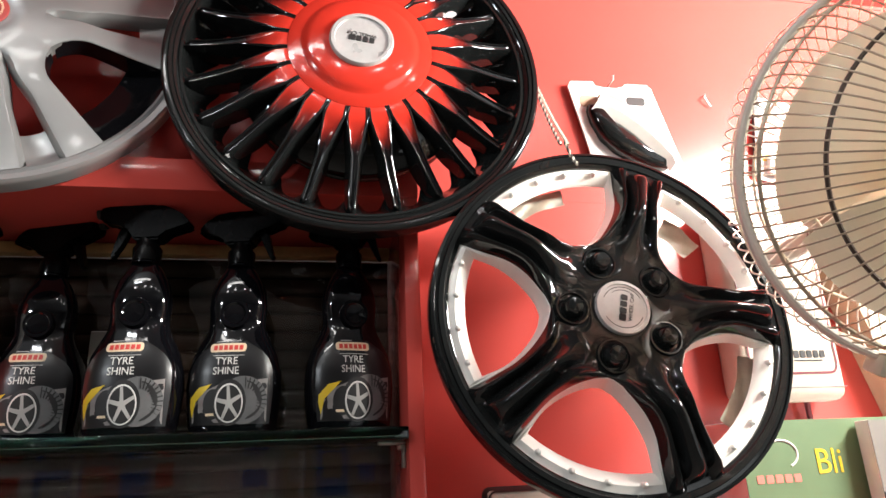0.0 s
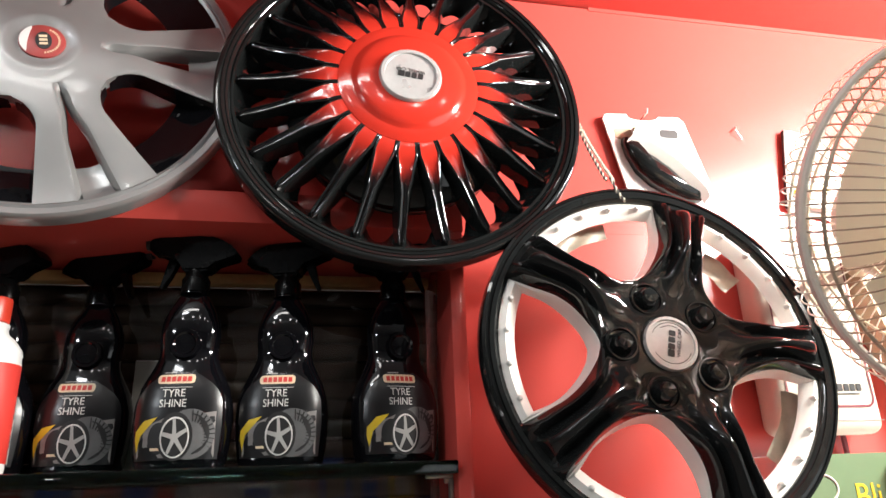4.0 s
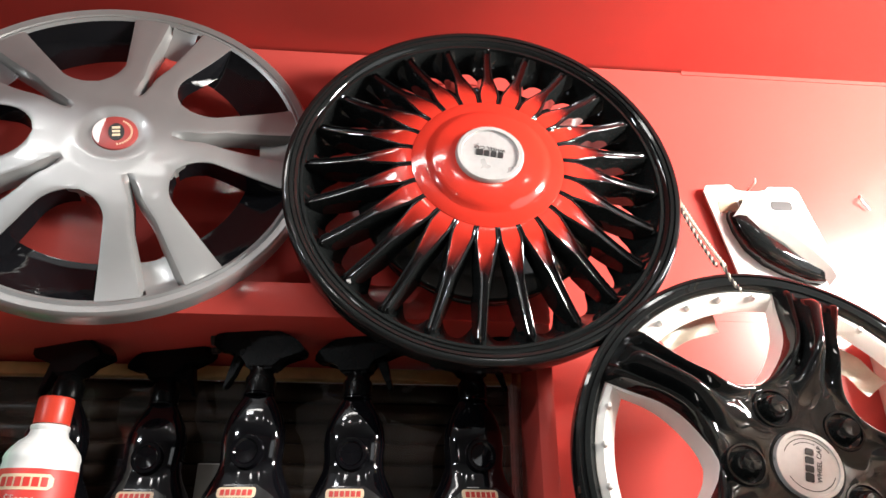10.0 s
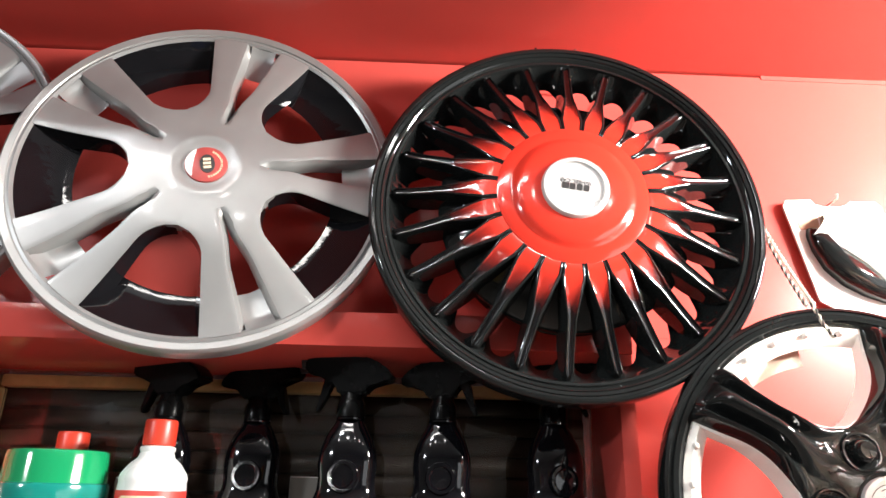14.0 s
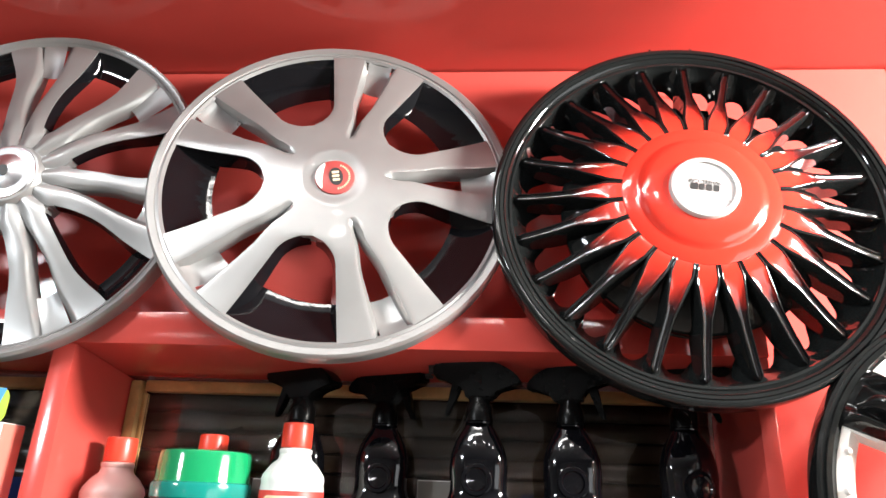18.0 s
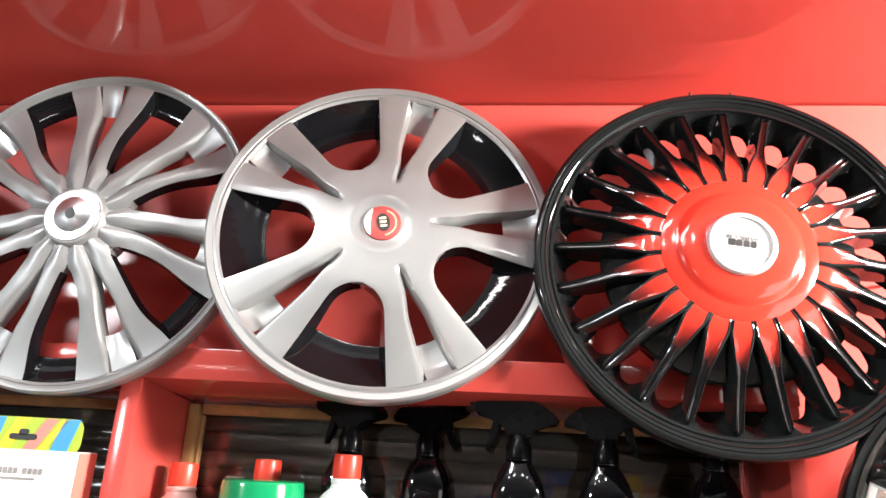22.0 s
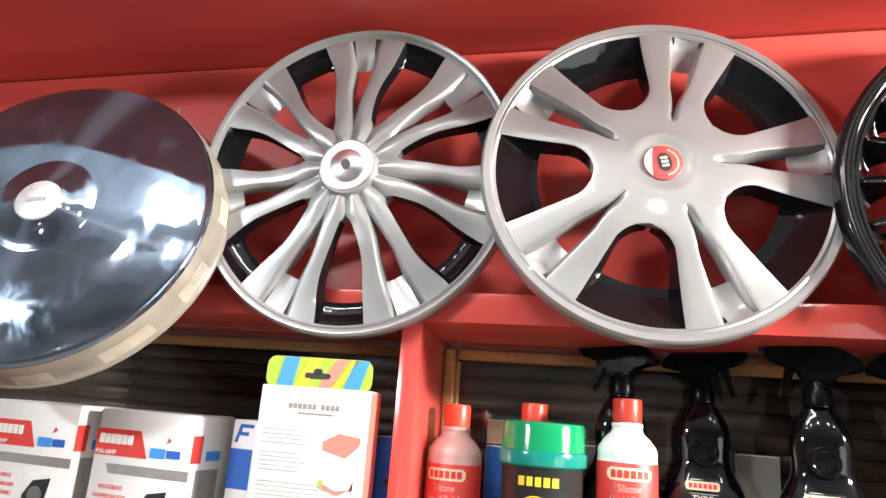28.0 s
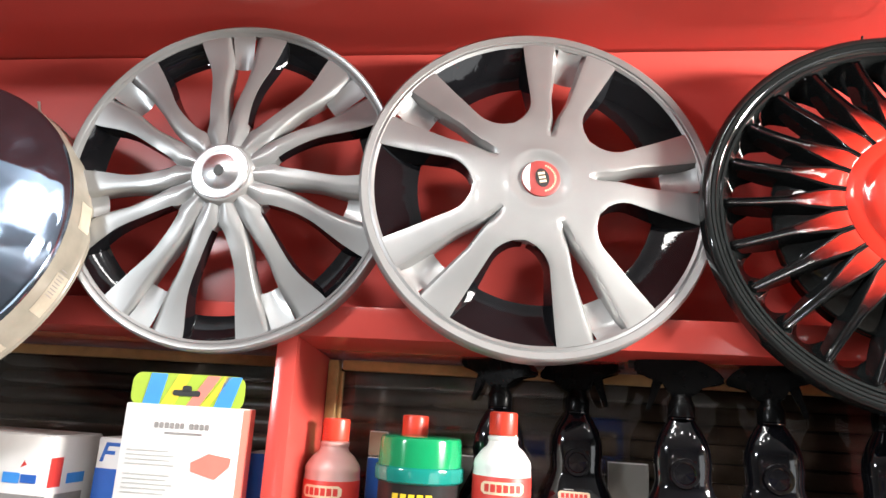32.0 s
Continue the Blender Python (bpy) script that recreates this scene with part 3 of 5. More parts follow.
def wheel_b():
    R = 0.1920
    w = wheel("wheel_cover", (-0.4780, 0.6540, 1.7660), 3.0, 2.0, "silver wheel cover with seven wavy double spokes and black window ends")
    rim_ring(w, R, R * 0.935, SILVER, 0.009)
    hub = -0.0195

    def dep(r):
        return hub + 0.0175 * smooth01(0.12, 0.95, r / R)

    def wave(r):
        return 1.3 * math.sin(2.5 * math.pi * (r / R - 0.22)) * (1 - smooth01(0.60, 0.95, r / R)) - 1.2

    big = lambda r: half(r, 11.5 - 2.3 * smooth01(0.6, 0.95, r / R), 0.30 * R, 0.62 * R)
    slim = lambda r: 0.4 + 3.9 * smooth01(0.30, 0.60, r / R)
    part("hub_face", lathe_y([(0.0, hub - 0.0045), (0.0300, hub - 0.0045), (0.0330, hub - 0.0035), (0.0345, hub - 0.001), (0.036, hub + 0.003), (0.30 * R, dep(0.30 * R) + 0.0055), (0.302 * R, 0.006)], 96), SILVER, w)
    step = 360 / 7
    for k in range(7):
        c = 273 + step * (k + 0.5)

        def prof(r, s, side=1):
            u = r / R
            crown = (0.0030 * (1 - smooth01(0.20, 0.46, u)) + 0.0007 * (1 - smooth01(0.6, 0.95, u)) + 0.0004) * (1 - abs(2 * s - 1) ** 1.6)
            q = s if side > 0 else 1 - s
            sink = 0.0050 * max(0.0, 1 - q / 0.16) * smooth01(0.28, 0.42, u)
            return dep(r) + 0.0035 * (1 - smooth01(0.2, 0.5, u)) - crown + sink

        part("spoke", strip(0.165 * R, 0.945 * R, lambda r: c + slim(r) + wave(r), lambda r: c + step / 2 - big(r) + wave(r), prof, 34, 14), SILVER, w)
        part("spoke", strip(0.165 * R, 0.945 * R, lambda r: c - step / 2 + big(r) + wave(r), lambda r: c - slim(r) + wave(r), lambda r, s: prof(r, s, -1), 34, 14), SILVER, w)
        rows = []
        for i in range(9):
            r = (0.72 + 0.22 * i / 8) * R
            rows.append([pol(r, c + slim(r) * (2 * j / 6 - 1) + wave(r), dep(r) + 0.007 * (1 - i / 8) + 0.003 * (1 - (2 * j / 6 - 1) ** 2) * (1 - i / 8)) for j in range(7)])
        part("slot_scoop", grid(rows), SILVER, w)
        m = c - step / 2
        rows = []
        for i in range(9):
            u = i / 8
            r = (0.79 + 0.15 * u) * R
            rows.append([pol(r, m + 9.9 * (2 * j / 10 - 1) + wave(r), 0.012 * (1 - u ** 2) - 0.001) for j in range(11)])
        part("window_lining", grid(rows), BLACK_LINING, w, "glossy black lining")
        for sgn in (-1, 1):
            rows = []
            for i in range(17):
                r = (0.33 + 0.61 * i / 16) * R
                a = m + sgn * big(r) + wave(r)
                rows.append([pol(r, a, dep(r) + 0.001), pol(r, a - sgn * 0.8, dep(r) + 0.007), pol(r, a - sgn * (0.8 + 1.4 * i / 16), dep(r) + 0.014)])
            part("window_edge", grid(rows), BLACK_LINING, w, "glossy black window edge")
    cap = part("centre_cap", lathe_y([(0.0, hub - 0.0090), (0.006, hub - 0.0087), (0.0085, hub - 0.0075), (0.0175, hub - 0.0070), (0.0195, hub - 0.0055), (0.0225, hub - 0.0052), (0.0275, hub - 0.0062), (0.0300, hub - 0.0058), (0.0310, hub - 0.004)], 64), CHROME, w, "chrome centre cap")
    part("mark", plate([(0.0055 * math.cos(radians(a)), 0.0065 * math.sin(radians(a))) for a in range(0, 360, 18)], hub - 0.0096, hub - 0.0088), DARK_PRINT, cap)
    return w


def wheel_k():
    R = 0.1955
    w = wheel("wheel_cover", (0.2203, 0.6476, 1.7392), 0.0, 4.7, "black wheel cover with many fine spokes and a red lacquered hub")
    prof = [(0.888, 0.012), (0.892, 0.001), (0.898, -0.0012), (0.910, -0.0016), (0.917, -0.0004), (0.922, -0.002), (0.936, -0.0036), (0.939, -0.0028), (0.943, -0.0042), (0.958, -0.0052), (0.961, -0.0042), (0.965, -0.0060), (0.978, -0.0066), (0.990, -0.0056), (0.997, -0.003), (1.0, 0.001), (1.0, 0.012), (0.98, 0.016)]
    part("rim", lathe_y([(u * R, y) for u, y in prof], 160), BLACK_GLOSS, w)
    hub = -0.0275

    def dep(r):
        return hub + 0.025 * smooth01(0.33, 0.92, r / R)

    part("hub_dome", lathe_y([(0.0, hub - 0.010), (0.034, hub - 0.0095), (0.050, hub - 0.0075), (0.0560, hub - 0.0052), (0.0585, hub - 0.0030), (0.0605, hub - 0.0026), (0.066, hub - 0.002), (0.372 * R, dep(0.372 * R)), (0.378 * R, dep(0.378 * R) + 0.003), (0.39 * R, 0.004)], 128), RED_PAINT, w, "glossy red hub dome")
    part("back_disc", lathe_y([(0.0, 0.022), (0.30 * R, 0.022), (0.50 * R, 0.025), (0.585 * R, 0.029), (0.60 * R, 0.033), (0.60 * R, 0.040), (0.0, 0.040)], 96), BLACK_GLOSS, w, "glossy black disc behind the spokes", at=pose(0, 0, -0.006))
    part("hub_cone", lathe_y([(0.368 * R, hub + 0.004), (0.385 * R, hub + 0.008), (0.42 * R, hub + 0.013), (0.48 * R, hub + 0.018), (0.56 * R, hub + 0.026), (0.63 * R, hub + 0.033), (0.648 * R, hub + 0.038), (0.645 * R, hub + 0.044), (0.60 * R, hub + 0.048)], 128), BLACK_GLOSS, w, "glossy black cone behind the spokes")
    n = 24
    # wall behind the spoke tips: a cone with a round hole between each pair of spokes
    rows = []
    for i in range(9):
        v = i / 8
        row = []
        for j in range(n * 12):
            a = 360 / (n * 12) * j + 12
            f = math.cos(math.pi * (j % 12) / 12) ** 2
            r = 0.893 - v * (0.070 + 0.090 * f ** 1.5)
            row.append(pol(r * R, a, 0.001 + 0.024 * v ** 0.8))
        rows.append(row)
    part("barrel", grid(rows, closed_v=True), BLACK_GLOSS, w, "moulded black inner barrel")
    for k in range(n):
        c = 360 / n * k + 12

        def hw_m(u):
            if u < 0.62:
                return 0.0114 - 0.0070 * (u - 0.435) / 0.185
            return 0.0044 - 0.0006 * (u - 0.62) / 0.26

        top, sides = [], ([], [])
        for i in range(31):
            u = 0.366 + 0.519 * i / 30
            r = u * R
            tip = math.sqrt(max(0.0, 1 - max(0.0, (u - 0.865) / 0.0205) ** 2))
            hw = min(7.5, math.degrees(hw_m(u) * max(tip, 0.15) / r))
            d = dep(r) + 0.0006 * (1 - smooth01(0.366, 0.376, u)) + 0.004 * (1 - tip)
            dip = 0.0022 * smooth01(0.42, 0.60, u)
            top.append([pol(r, c + hw * v, d + e) for v, e in ((-0.74, 0), (-0.60, dip), (-0.3, dip * 1.25), (0, dip * 1.35), (0.3, dip * 1.25), (0.60, dip), (0.74, 0))])
            out = hw + math.degrees((0.0048 * smooth01(0.42, 0.55, u) - 0.0024 * smooth01(0.62, 0.80, u)) / r)
            deep = 0.006 + 0.020 * smooth01(0.39, 0.55, u) - 0.008 * smooth01(0.7, 0.88, u)
            for s, rows in zip((-1, 1), sides):
                rows.append([pol(r, c + s * hw * 0.74, d), pol(r, c + s * hw * 0.82, d - 0.0005), pol(r, c + s * hw * 0.92, d - 0.0003), pol(r, c + s * hw, d + 0.0006), pol(r, c + s * (hw + math.degrees(0.0004 / r)), d + 0.002), pol(r, c + s * (hw * 0.5 + out * 0.5), d + deep * 0.5), pol(r, c + s * out, d + deep)])
        sp = part("spoke", grid(top), FADE, w, smooth=30)
        for rows in sides:
            part("spoke_side", grid(rows), BLACK_GLOSS, sp, "glossy black flank")
    cap = part("centre_cap", lathe_y([(0.0, hub - 0.0115), (0.0265, hub - 0.0115), (0.027, hub - 0.0135), (0.0305, hub - 0.0135), (0.032, hub - 0.012), (0.0325, hub - 0.008)], 72), DISC, w, "brushed silver centre cap")
    words("WHEEL CAP", 0.0055, DARK_PRINT, cap, pose(0, hub - 0.0117, 0.006, 0, 188, 0), "lettering")
    emblem_bars(cap, 0.020, hub - 0.0116, DARK_PRINT, 8)
    # the dark cap seen behind the spokes, clipped to the back
    part("wire_clip", tube([(0.085 * math.cos(radians(a)), 0.045, 0.085 * math.sin(radians(a)) - 0.02) for a in range(190, 352, 6)], 0.002), STEEL, w)
    for x in (-0.022, 0.022):
        part("hook", tube([(x, 0.09, R + 0.003), (x, 0.012, R + 0.002), (x, 0.006, R + 0.004), (x, 0.004, R + 0.007)], 0.0012), BLACK_SATIN, w)
    return w


def wheel_w():
    R = 0.1770
    w = wheel("wheel_cover", (0.4564, 0.6125, 1.4632), -1.3, 7.0, "black five-spoke wheel cover with white windows hung on rope")
    prof = [(0.90 * R, 0.010), (0.905 * R, -0.001), (0.925 * R, -0.003), (0.93 * R, -0.0045), (0.955 * R, -0.005), (0.96 * R, -0.0035), (0.975 * R, -0.0035), (0.98 * R, -0.005), (0.995 * R, -0.004), (R, 0.0), (R, 0.012), (R - 0.003, 0.015)]
    part("rim", lathe_y(prof, 144), BLACK_GLOSS, w)
    hub = -0.016

    def half_w(r):
        return half(r, 25.5, 0.385 * R, 0.70 * R)

    def face(r, s):
        """Depth of a spoke: a fat round tube between two ridged shoulders, blunt at the outer end."""
        u, v = r / R, 2 * s - 1
        base = hub + 0.013 * smooth01(0.50, 0.92, u) + 0.005 * smooth01(0.18, 0.26, u) * (1 - smooth01(0.26, 0.44, u)) * abs(v) ** 2
        grow = smooth01(0.26, 0.62, u)
        width = 0.34 + 0.08 * grow
        end = math.sqrt(max(0.0, 1 - max(0.0, (u - 0.79) / 0.10) ** 2))
        tube_up = 0.0190 * grow * end * max(0.0, 1 - (v / width) ** 2) ** 0.8
        end2 = math.sqrt(max(0.0, 1 - max(0.0, (u - 0.84) / 0.075) ** 2))
        should = 0.0135 * math.exp(-((abs(v) - 0.74) / 0.19) ** 2) * smooth01(0.32, 0.58, u) * end2
        edge = 0.0045 * abs(v) ** 8 * smooth01(0.38, 0.44, u)
        return base - tube_up - should + edge

    part("hub_face", lathe_y([(0.0, hub), (0.026, hub), (0.17 * R, hub + 0.0003), (0.20 * R, hub + 0.004)], 96), BLACK_GLOSS, w)
    rot = 35.0
    for k in range(5):
        c = rot + 72 * k
        part("spoke", strip(0.165 * R, 0.925 * R, lambda r: c + half_w(r), lambda r: c + 72 - half_w(r), face, 56, 36, 0.004), BLACK_GLOSS, w)
        # white frame of a window: a loop that runs back and inwards
        def loop_at(inner, outer, shrink):
            pts = []
            for i in range(25):
                r = (inner + (outer - inner) * i / 24) * R
                pts.append((r, max(0.0, half_w(r - (inner - 0.386) * R) - shrink * (0.4 + 0.6 * i / 24))))
            out = [(r, c + a) for r, a in pts]
            out += [(outer * R, c + pts[-1][1] * (1 - 2 * j / 10)) for j in range(1, 10)]
            return out + [(r, c - a) for r, a in pts[::-1]]

        rows = []
        for inner, outer, shrink, d in ((0.386, 0.925, 0.0, 0.0008), (0.390, 0.914, 0.3, 0.0012), (0.400, 0.868, 1.0, 0.006), (0.408, 0.822, 1.7, 0.011), (0.410, 0.806, 2.0, 0.015)):
            rows.append([pol(r, a, (face(min(r, 0.92 * R), 0) + d) if d < 0.005 else d + hub * 0.5) for r, a in loop_at(inner, outer, shrink)])
        part("window_frame", grid(rows, closed_v=True), WHITE_PAINT, w, "white window frame")
        for j in range(4):
            a = c - 18 + 12 * j
            part("stud", lathe_y([(0.0, -0.004), (0.0018, -0.0035), (0.0028, -0.001), (0.0029, 0.006)], 12), WHITE_PAINT, w, at=Matrix.Translation(pol(0.862 * R, a, -0.0022)))
        b = rot + 72 * k
        nut = part("bolt", lathe_y([(0.0, -0.0115), (0.0065, -0.011), (0.0092, -0.008), (0.0102, 0.001), (0.0132, 0.0012), (0.0142, -0.0022), (0.0158, -0.0022), (0.0168, 0.001)], 36), BLACK_GLOSS, w, at=Matrix.Translation(pol(0.268 * R, b, hub + 0.0015)))
    cap = part("centre_cap", lathe_y([(0.0, hub - 0.003), (0.0225, hub - 0.003), (0.0228, hub - 0.0042), (0.0255, hub - 0.0042), (0.0262, hub - 0.003), (0.0265, hub + 0.001)], 72), DISC, w, "brushed silver centre cap")
    for ang, r0, r1, span in ((112, 0.74, 0.84, 12), (44, 0.68, 0.82, 9), (330, 0.77, 0.88, 15)):
        rows = [[pol((r0 + (r1 - r0) * i / 6) * R, ang + span * (2 * j / 8 - 1), 0.023 + 0.0015 * math.sin(i + j)) for j in range(9)] for i in range(7)]
        part("paper_tag", grid(rows), FILM_PATCH, w, "beige paper tag stuck behind a window")
    for a0, a1, rr in ((25, 150, 0.0195), (205, 330, 0.0195), (60, 120, 0.0165)):
        rows = [[pol(q, a0 + (a1 - a0) * k / 20, hub - 0.0033) for q in (rr, rr + 0.0007)] for k in range(21)]
        part("mark", grid(rows), DARK_PRINT, cap)
    words("WHEEL CAP", 0.0052, DARK_PRINT, cap, pose(0.008, hub - 0.0032, 0.0, 0, -75, 0))
    emblem_bars(cap, 0.020, hub - 0.0031, DARK_PRINT, -75)
    return w


def wheel_c():
    w = wheel("wheel_cover", (-0.813, 0.604, 1.683), 10.1, 14.4, "chrome disc wheel cover in clear film over a cream ring")
    face = [(0.0, -0.0600), (0.029, -0.0598), (0.0315, -0.0580), (0.036, -0.0572), (0.038, -0.0556), (0.044, -0.0552), (0.046, -0.0538), (0.054, -0.0534), (0.058, -0.0518), (0.062, -0.0515)]
    face += [(0.066 + 0.100 * k / 14, -0.0518 + 0.0085 * (k / 14) ** 2.2) for k in range(15)]
    part("dome", lathe_y(face + [(0.172, -0.0418), (0.178, -0.0408), (0.182, -0.0395), (0.1845, -0.0372), (0.1862, -0.033)], 160), CHROME_FILM, w, "mirror-bright chrome disc")
    part("ring", lathe_y([(0.1862, -0.034), (0.189, -0.024), (0.1915, -0.010), (0.1925, -0.002), (0.1945, 0.0), (0.1945, 0.005), (0.187, 0.006)], 144), CREAM_FILM, w, "cream ring wrapped in clear film")
    cap = part("centre_cap", lathe_y([(0.0, -0.0630), (0.024, -0.0627), (0.0255, -0.0615), (0.026, -0.058)], 64), DISC, w, "silver centre cap")
    emblem_bars(cap, 0.017, -0.0631, GREY_PRINT, -8)
    for ang, wd in ((-20, 7), (-48, 9), (-78, 6), (8, 5)):
        # pale patches and a ribbed mark printed on the wrapped ring
        rows = [[pol(rr, ang + wd * (2 * i / 6 - 1), y) for rr, y in ((0.1902, -0.021), (0.1914, -0.012), (0.1930, -0.003))] for i in range(7)]
        part("film_patch", grid(rows), FILM_PATCH, w, "patch under the clear film")
    for k in range(9):
        rows = [[pol(rr, -12 - 1.1 * k + 0.35 * i, y) for rr, y in ((0.1910, -0.019), (0.1924, -0.009))] for i in range(2)]
        part("film_rib", grid(rows), GREY_PRINT, w)
    part("hook", tube([(0.085, 0.105, 0.150), (0.085, 0.004, 0.178), (0.085, -0.004, 0.186)], 0.0016), STEEL, w)
    return w


wheel_a(), wheel_b(), wheel_k(), wheel_w(), wheel_c()
# ---------------- bottles and boxes on the shelves ----------------


def spray_bottle(m, head_turn=0.0):
    w = thing("spray_bottle", m, "black spray bottle with a tyre picture on its label", "bottle", "spray bottles")
    prof = [(0.022, 0.0), (0.041, 0.001), (0.0435, 0.005), (0.0455, 0.02), (0.0475, 0.042), (0.0468, 0.060), (0.0425, 0.078), (0.0365, 0.090), (0.0315, 0.100), (0.0290, 0.108), (0.0288, 0.116), (0.0302, 0.128), (0.0292, 0.141), (0.0250, 0.154), (0.0190, 0.165), (0.0140, 0.172), (0.0122, 0.178), (0.0122, 0.184)]
    part("body", lathe_z(prof, 48, 1.0, 0.62, 2.5), BOTTLE_DARK, w)
    badge = bmesh.new()
    lathe_y([(0.0, -0.0035), (0.010, -0.003), (0.0115, -0.0045), (0.0145, -0.0045), (0.0155, -0.002), (0.0158, 0.004)], 40, bm=badge)
    part("badge", badge, BOTTLE_DARK, w, at=pose(0, -0.0182, 0.1185, -2, 0, 0))
    part("seam_rib", lathe_z([(0.0135, 0.1725), (0.0150, 0.1732), (0.0150, 0.1746), (0.0132, 0.1750)], 32, cap=False), BOTTLE_DARK, w)
    # wrapped label
    rows = []
    for i in range(15):
        z = 0.008 + 0.082 * i / 14
        rr = [p for p in prof if p[1] <= z][-1], [p for p in prof if p[1] >= z][0]
        t = 0 if rr[1][1] == rr[0][1] else (z - rr[0][1]) / (rr[1][1] - rr[0][1])
        r = rr[0][0] + (rr[1][0] - rr[0][0]) * t + 0.0006
        lim = 0.90 - 0.55 * max(0.0, (z - 0.062) / 0.028) ** 2
        row = []
        for j in range(21):
            a = radians(-90) + lim * (2 * j / 20 - 1) * 1.05
            c, s = math.cos(a), math.sin(a)
            q = (abs(c) ** 2.5 + abs(s) ** 2.5) ** (-1 / 2.5)
            row.append((r * c * q, r * 0.62 * s * q, z))
        rows.append(row)
    label = part("label", grid(rows), LABEL_DARK, w, "charcoal label with a tyre picture")

    def surf(x, z):
        """Depth of the label's face at a place on it."""
        rr = [p for p in prof if p[1] <= z][-1], [p for p in prof if p[1] >= z][0]
        t = 0 if rr[1][1] == rr[0][1] else (z - rr[0][1]) / (rr[1][1] - rr[0][1])
        r = rr[0][0] + (rr[1][0] - rr[0][0]) * t + 0.0006
        u = min(abs(x) / r, 0.98)
        return -0.62 * r * (1 - u ** 2.5) ** (1 / 2.5)

    def patch(name, loop, material, lift):
        """A printed area that follows the label's curve."""
        bm = bmesh.new()
        f = bm.faces.new([bm.verts.new((x, 0, z)) for x, z in loop])
        bmesh.ops.triangulate(bm, faces=[f])
        bmesh.ops.subdivide_edges(bm, edges=bm.edges[:], cuts=2, use_grid_fill=True)
        for v in bm.verts:
            v.co.y = surf(v.co.x, v.co.z) - lift
        return part(name, bm, material, label)

    patch("print_band", [(-0.036, 0.010), (0.036, 0.010), (0.0365, 0.052), (0.015, 0.048), (-0.01, 0.046), (-0.036, 0.036)], GREY_PRINT, 0.0003)
    patch("print_swoosh", [(-0.0385, 0.026), (-0.036, 0.015), (-0.033, 0.030), (-0.017, 0.047), (-0.030, 0.044), (-0.0385, 0.034)], YELLOW, 0.0006)
    ell = lambda cx, cz, a, b, n=26: [(cx + a * math.cos(2 * math.pi * k / n), cz + b * math.sin(2 * math.pi * k / n)) for k in range(n)]
    patch("print_road", ell(-0.015, 0.028, 0.010, 0.014), DARK_PRINT, 0.0005)
    patch("print_tread", ell(0.0140, 0.0310, 0.0225, 0.0232), TREAD_PRINT, 0.0006)
    for k in range(11):
        # dark grooves across the tread
        a0 = radians(86 - 12 * k)
        pts = [(0.0140 + f * 0.0222 * math.cos(a0) + d * 0.0022, 0.0310 + f * 0.0229 * math.sin(a0) - d * 0.0022) for f, d in ((0.99, 0), (0.55, 0.3), (0.54, 0.75), (0.98, 0.5))]
        patch("print_groove", pts, DARK_PRINT, 0.0009)
    ring = [(0.0140 + 0.0180 * math.cos(radians(a)), 0.0310 + 0.0190 * math.sin(radians(a))) for a in range(80, -81, -16)]
    ring += [(0.0140 + 0.0168 * math.cos(radians(a)), 0.0310 + 0.0178 * math.sin(radians(a))) for a in range(-80, 81, 16)]
    patch("print_groove", ring, DARK_PRINT, 0.0010)
    patch("print_wall", ell(0.0005, 0.0290, 0.0165, 0.0222), DARK_PRINT, 0.0010)
    patch("print_rim", ell(0.0005, 0.0282, 0.0137, 0.0188), PALE, 0.0013)
    patch("print_rim", ell(0.0007, 0.0280, 0.0122, 0.0172), DARK_PRINT, 0.0016)
    for k in range(5):
        a = radians(96 + 72 * k)
        px, pz = -math.sin(a), math.cos(a)
        tipx, tipz = 0.0007 + 0.0120 * math.cos(a), 0.0280 + 0.0168 * math.sin(a)
        patch("print_spoke", [(0.0007 + px * 0.0020, 0.0280 + pz * 0.0024), (0.0007 - px * 0.0020, 0.0280 - pz * 0.0024), (tipx - px * 0.0013, tipz - pz * 0.0018), (tipx + px * 0.0013, tipz + pz * 0.0018)], GREY_PALE, 0.0019)
    patch("print_spoke", ell(0.0007, 0.0280, 0.0034, 0.0044, 12), GREY_PALE, 0.0019)
    patch("print_line", [(-0.018, 0.0745), (0.013, 0.0745), (0.013, 0.0752), (-0.018, 0.0752)], GREY_PALE, 0.0006)
    patch("print_line", [(-0.016, 0.0890), (-0.004, 0.0890), (-0.004, 0.0897), (-0.016, 0.0897)], GREY_PALE, 0.0006)
    patch("print_line", [(-0.022, 0.0165), (-0.012, 0.0165), (-0.012, 0.0190), (-0.022, 0.0190)], LOGO_CREAM, 0.0006)
    patch("logo_panel", rounded(-0.0215, 0.0145, 0.0785, 0.0875, 0.003, 3), LOGO_CREAM, 0.0006)
    for k in range(6):
        x = -0.0180 + 0.0051 * k
        patch("logo_bar", [(x, 0.0805), (x + 0.0038, 0.0805), (x + 0.0038, 0.0855), (x, 0.0855)], LOGO_RED, 0.0009)
    for t, z in (("TYRE", 0.0690), ("SHINE", 0.0592)):
        ob = words(t, 0.0106, PALE, label, pose(0, 0, 0), squeeze=0.90)
        for v in ob.data.vertices:
            v.co.x -= 0.004
            zz = v.co.z + z
            v.co.y = surf(v.co.x, zz) - 0.0007 + v.co.y
            v.co.z = zz
        ob.matrix_local = Matrix()
    # trigger head
    head = thing_part("spray_head", w, pose(0, 0, 0.1755, 0, 0, head_turn))
    return w


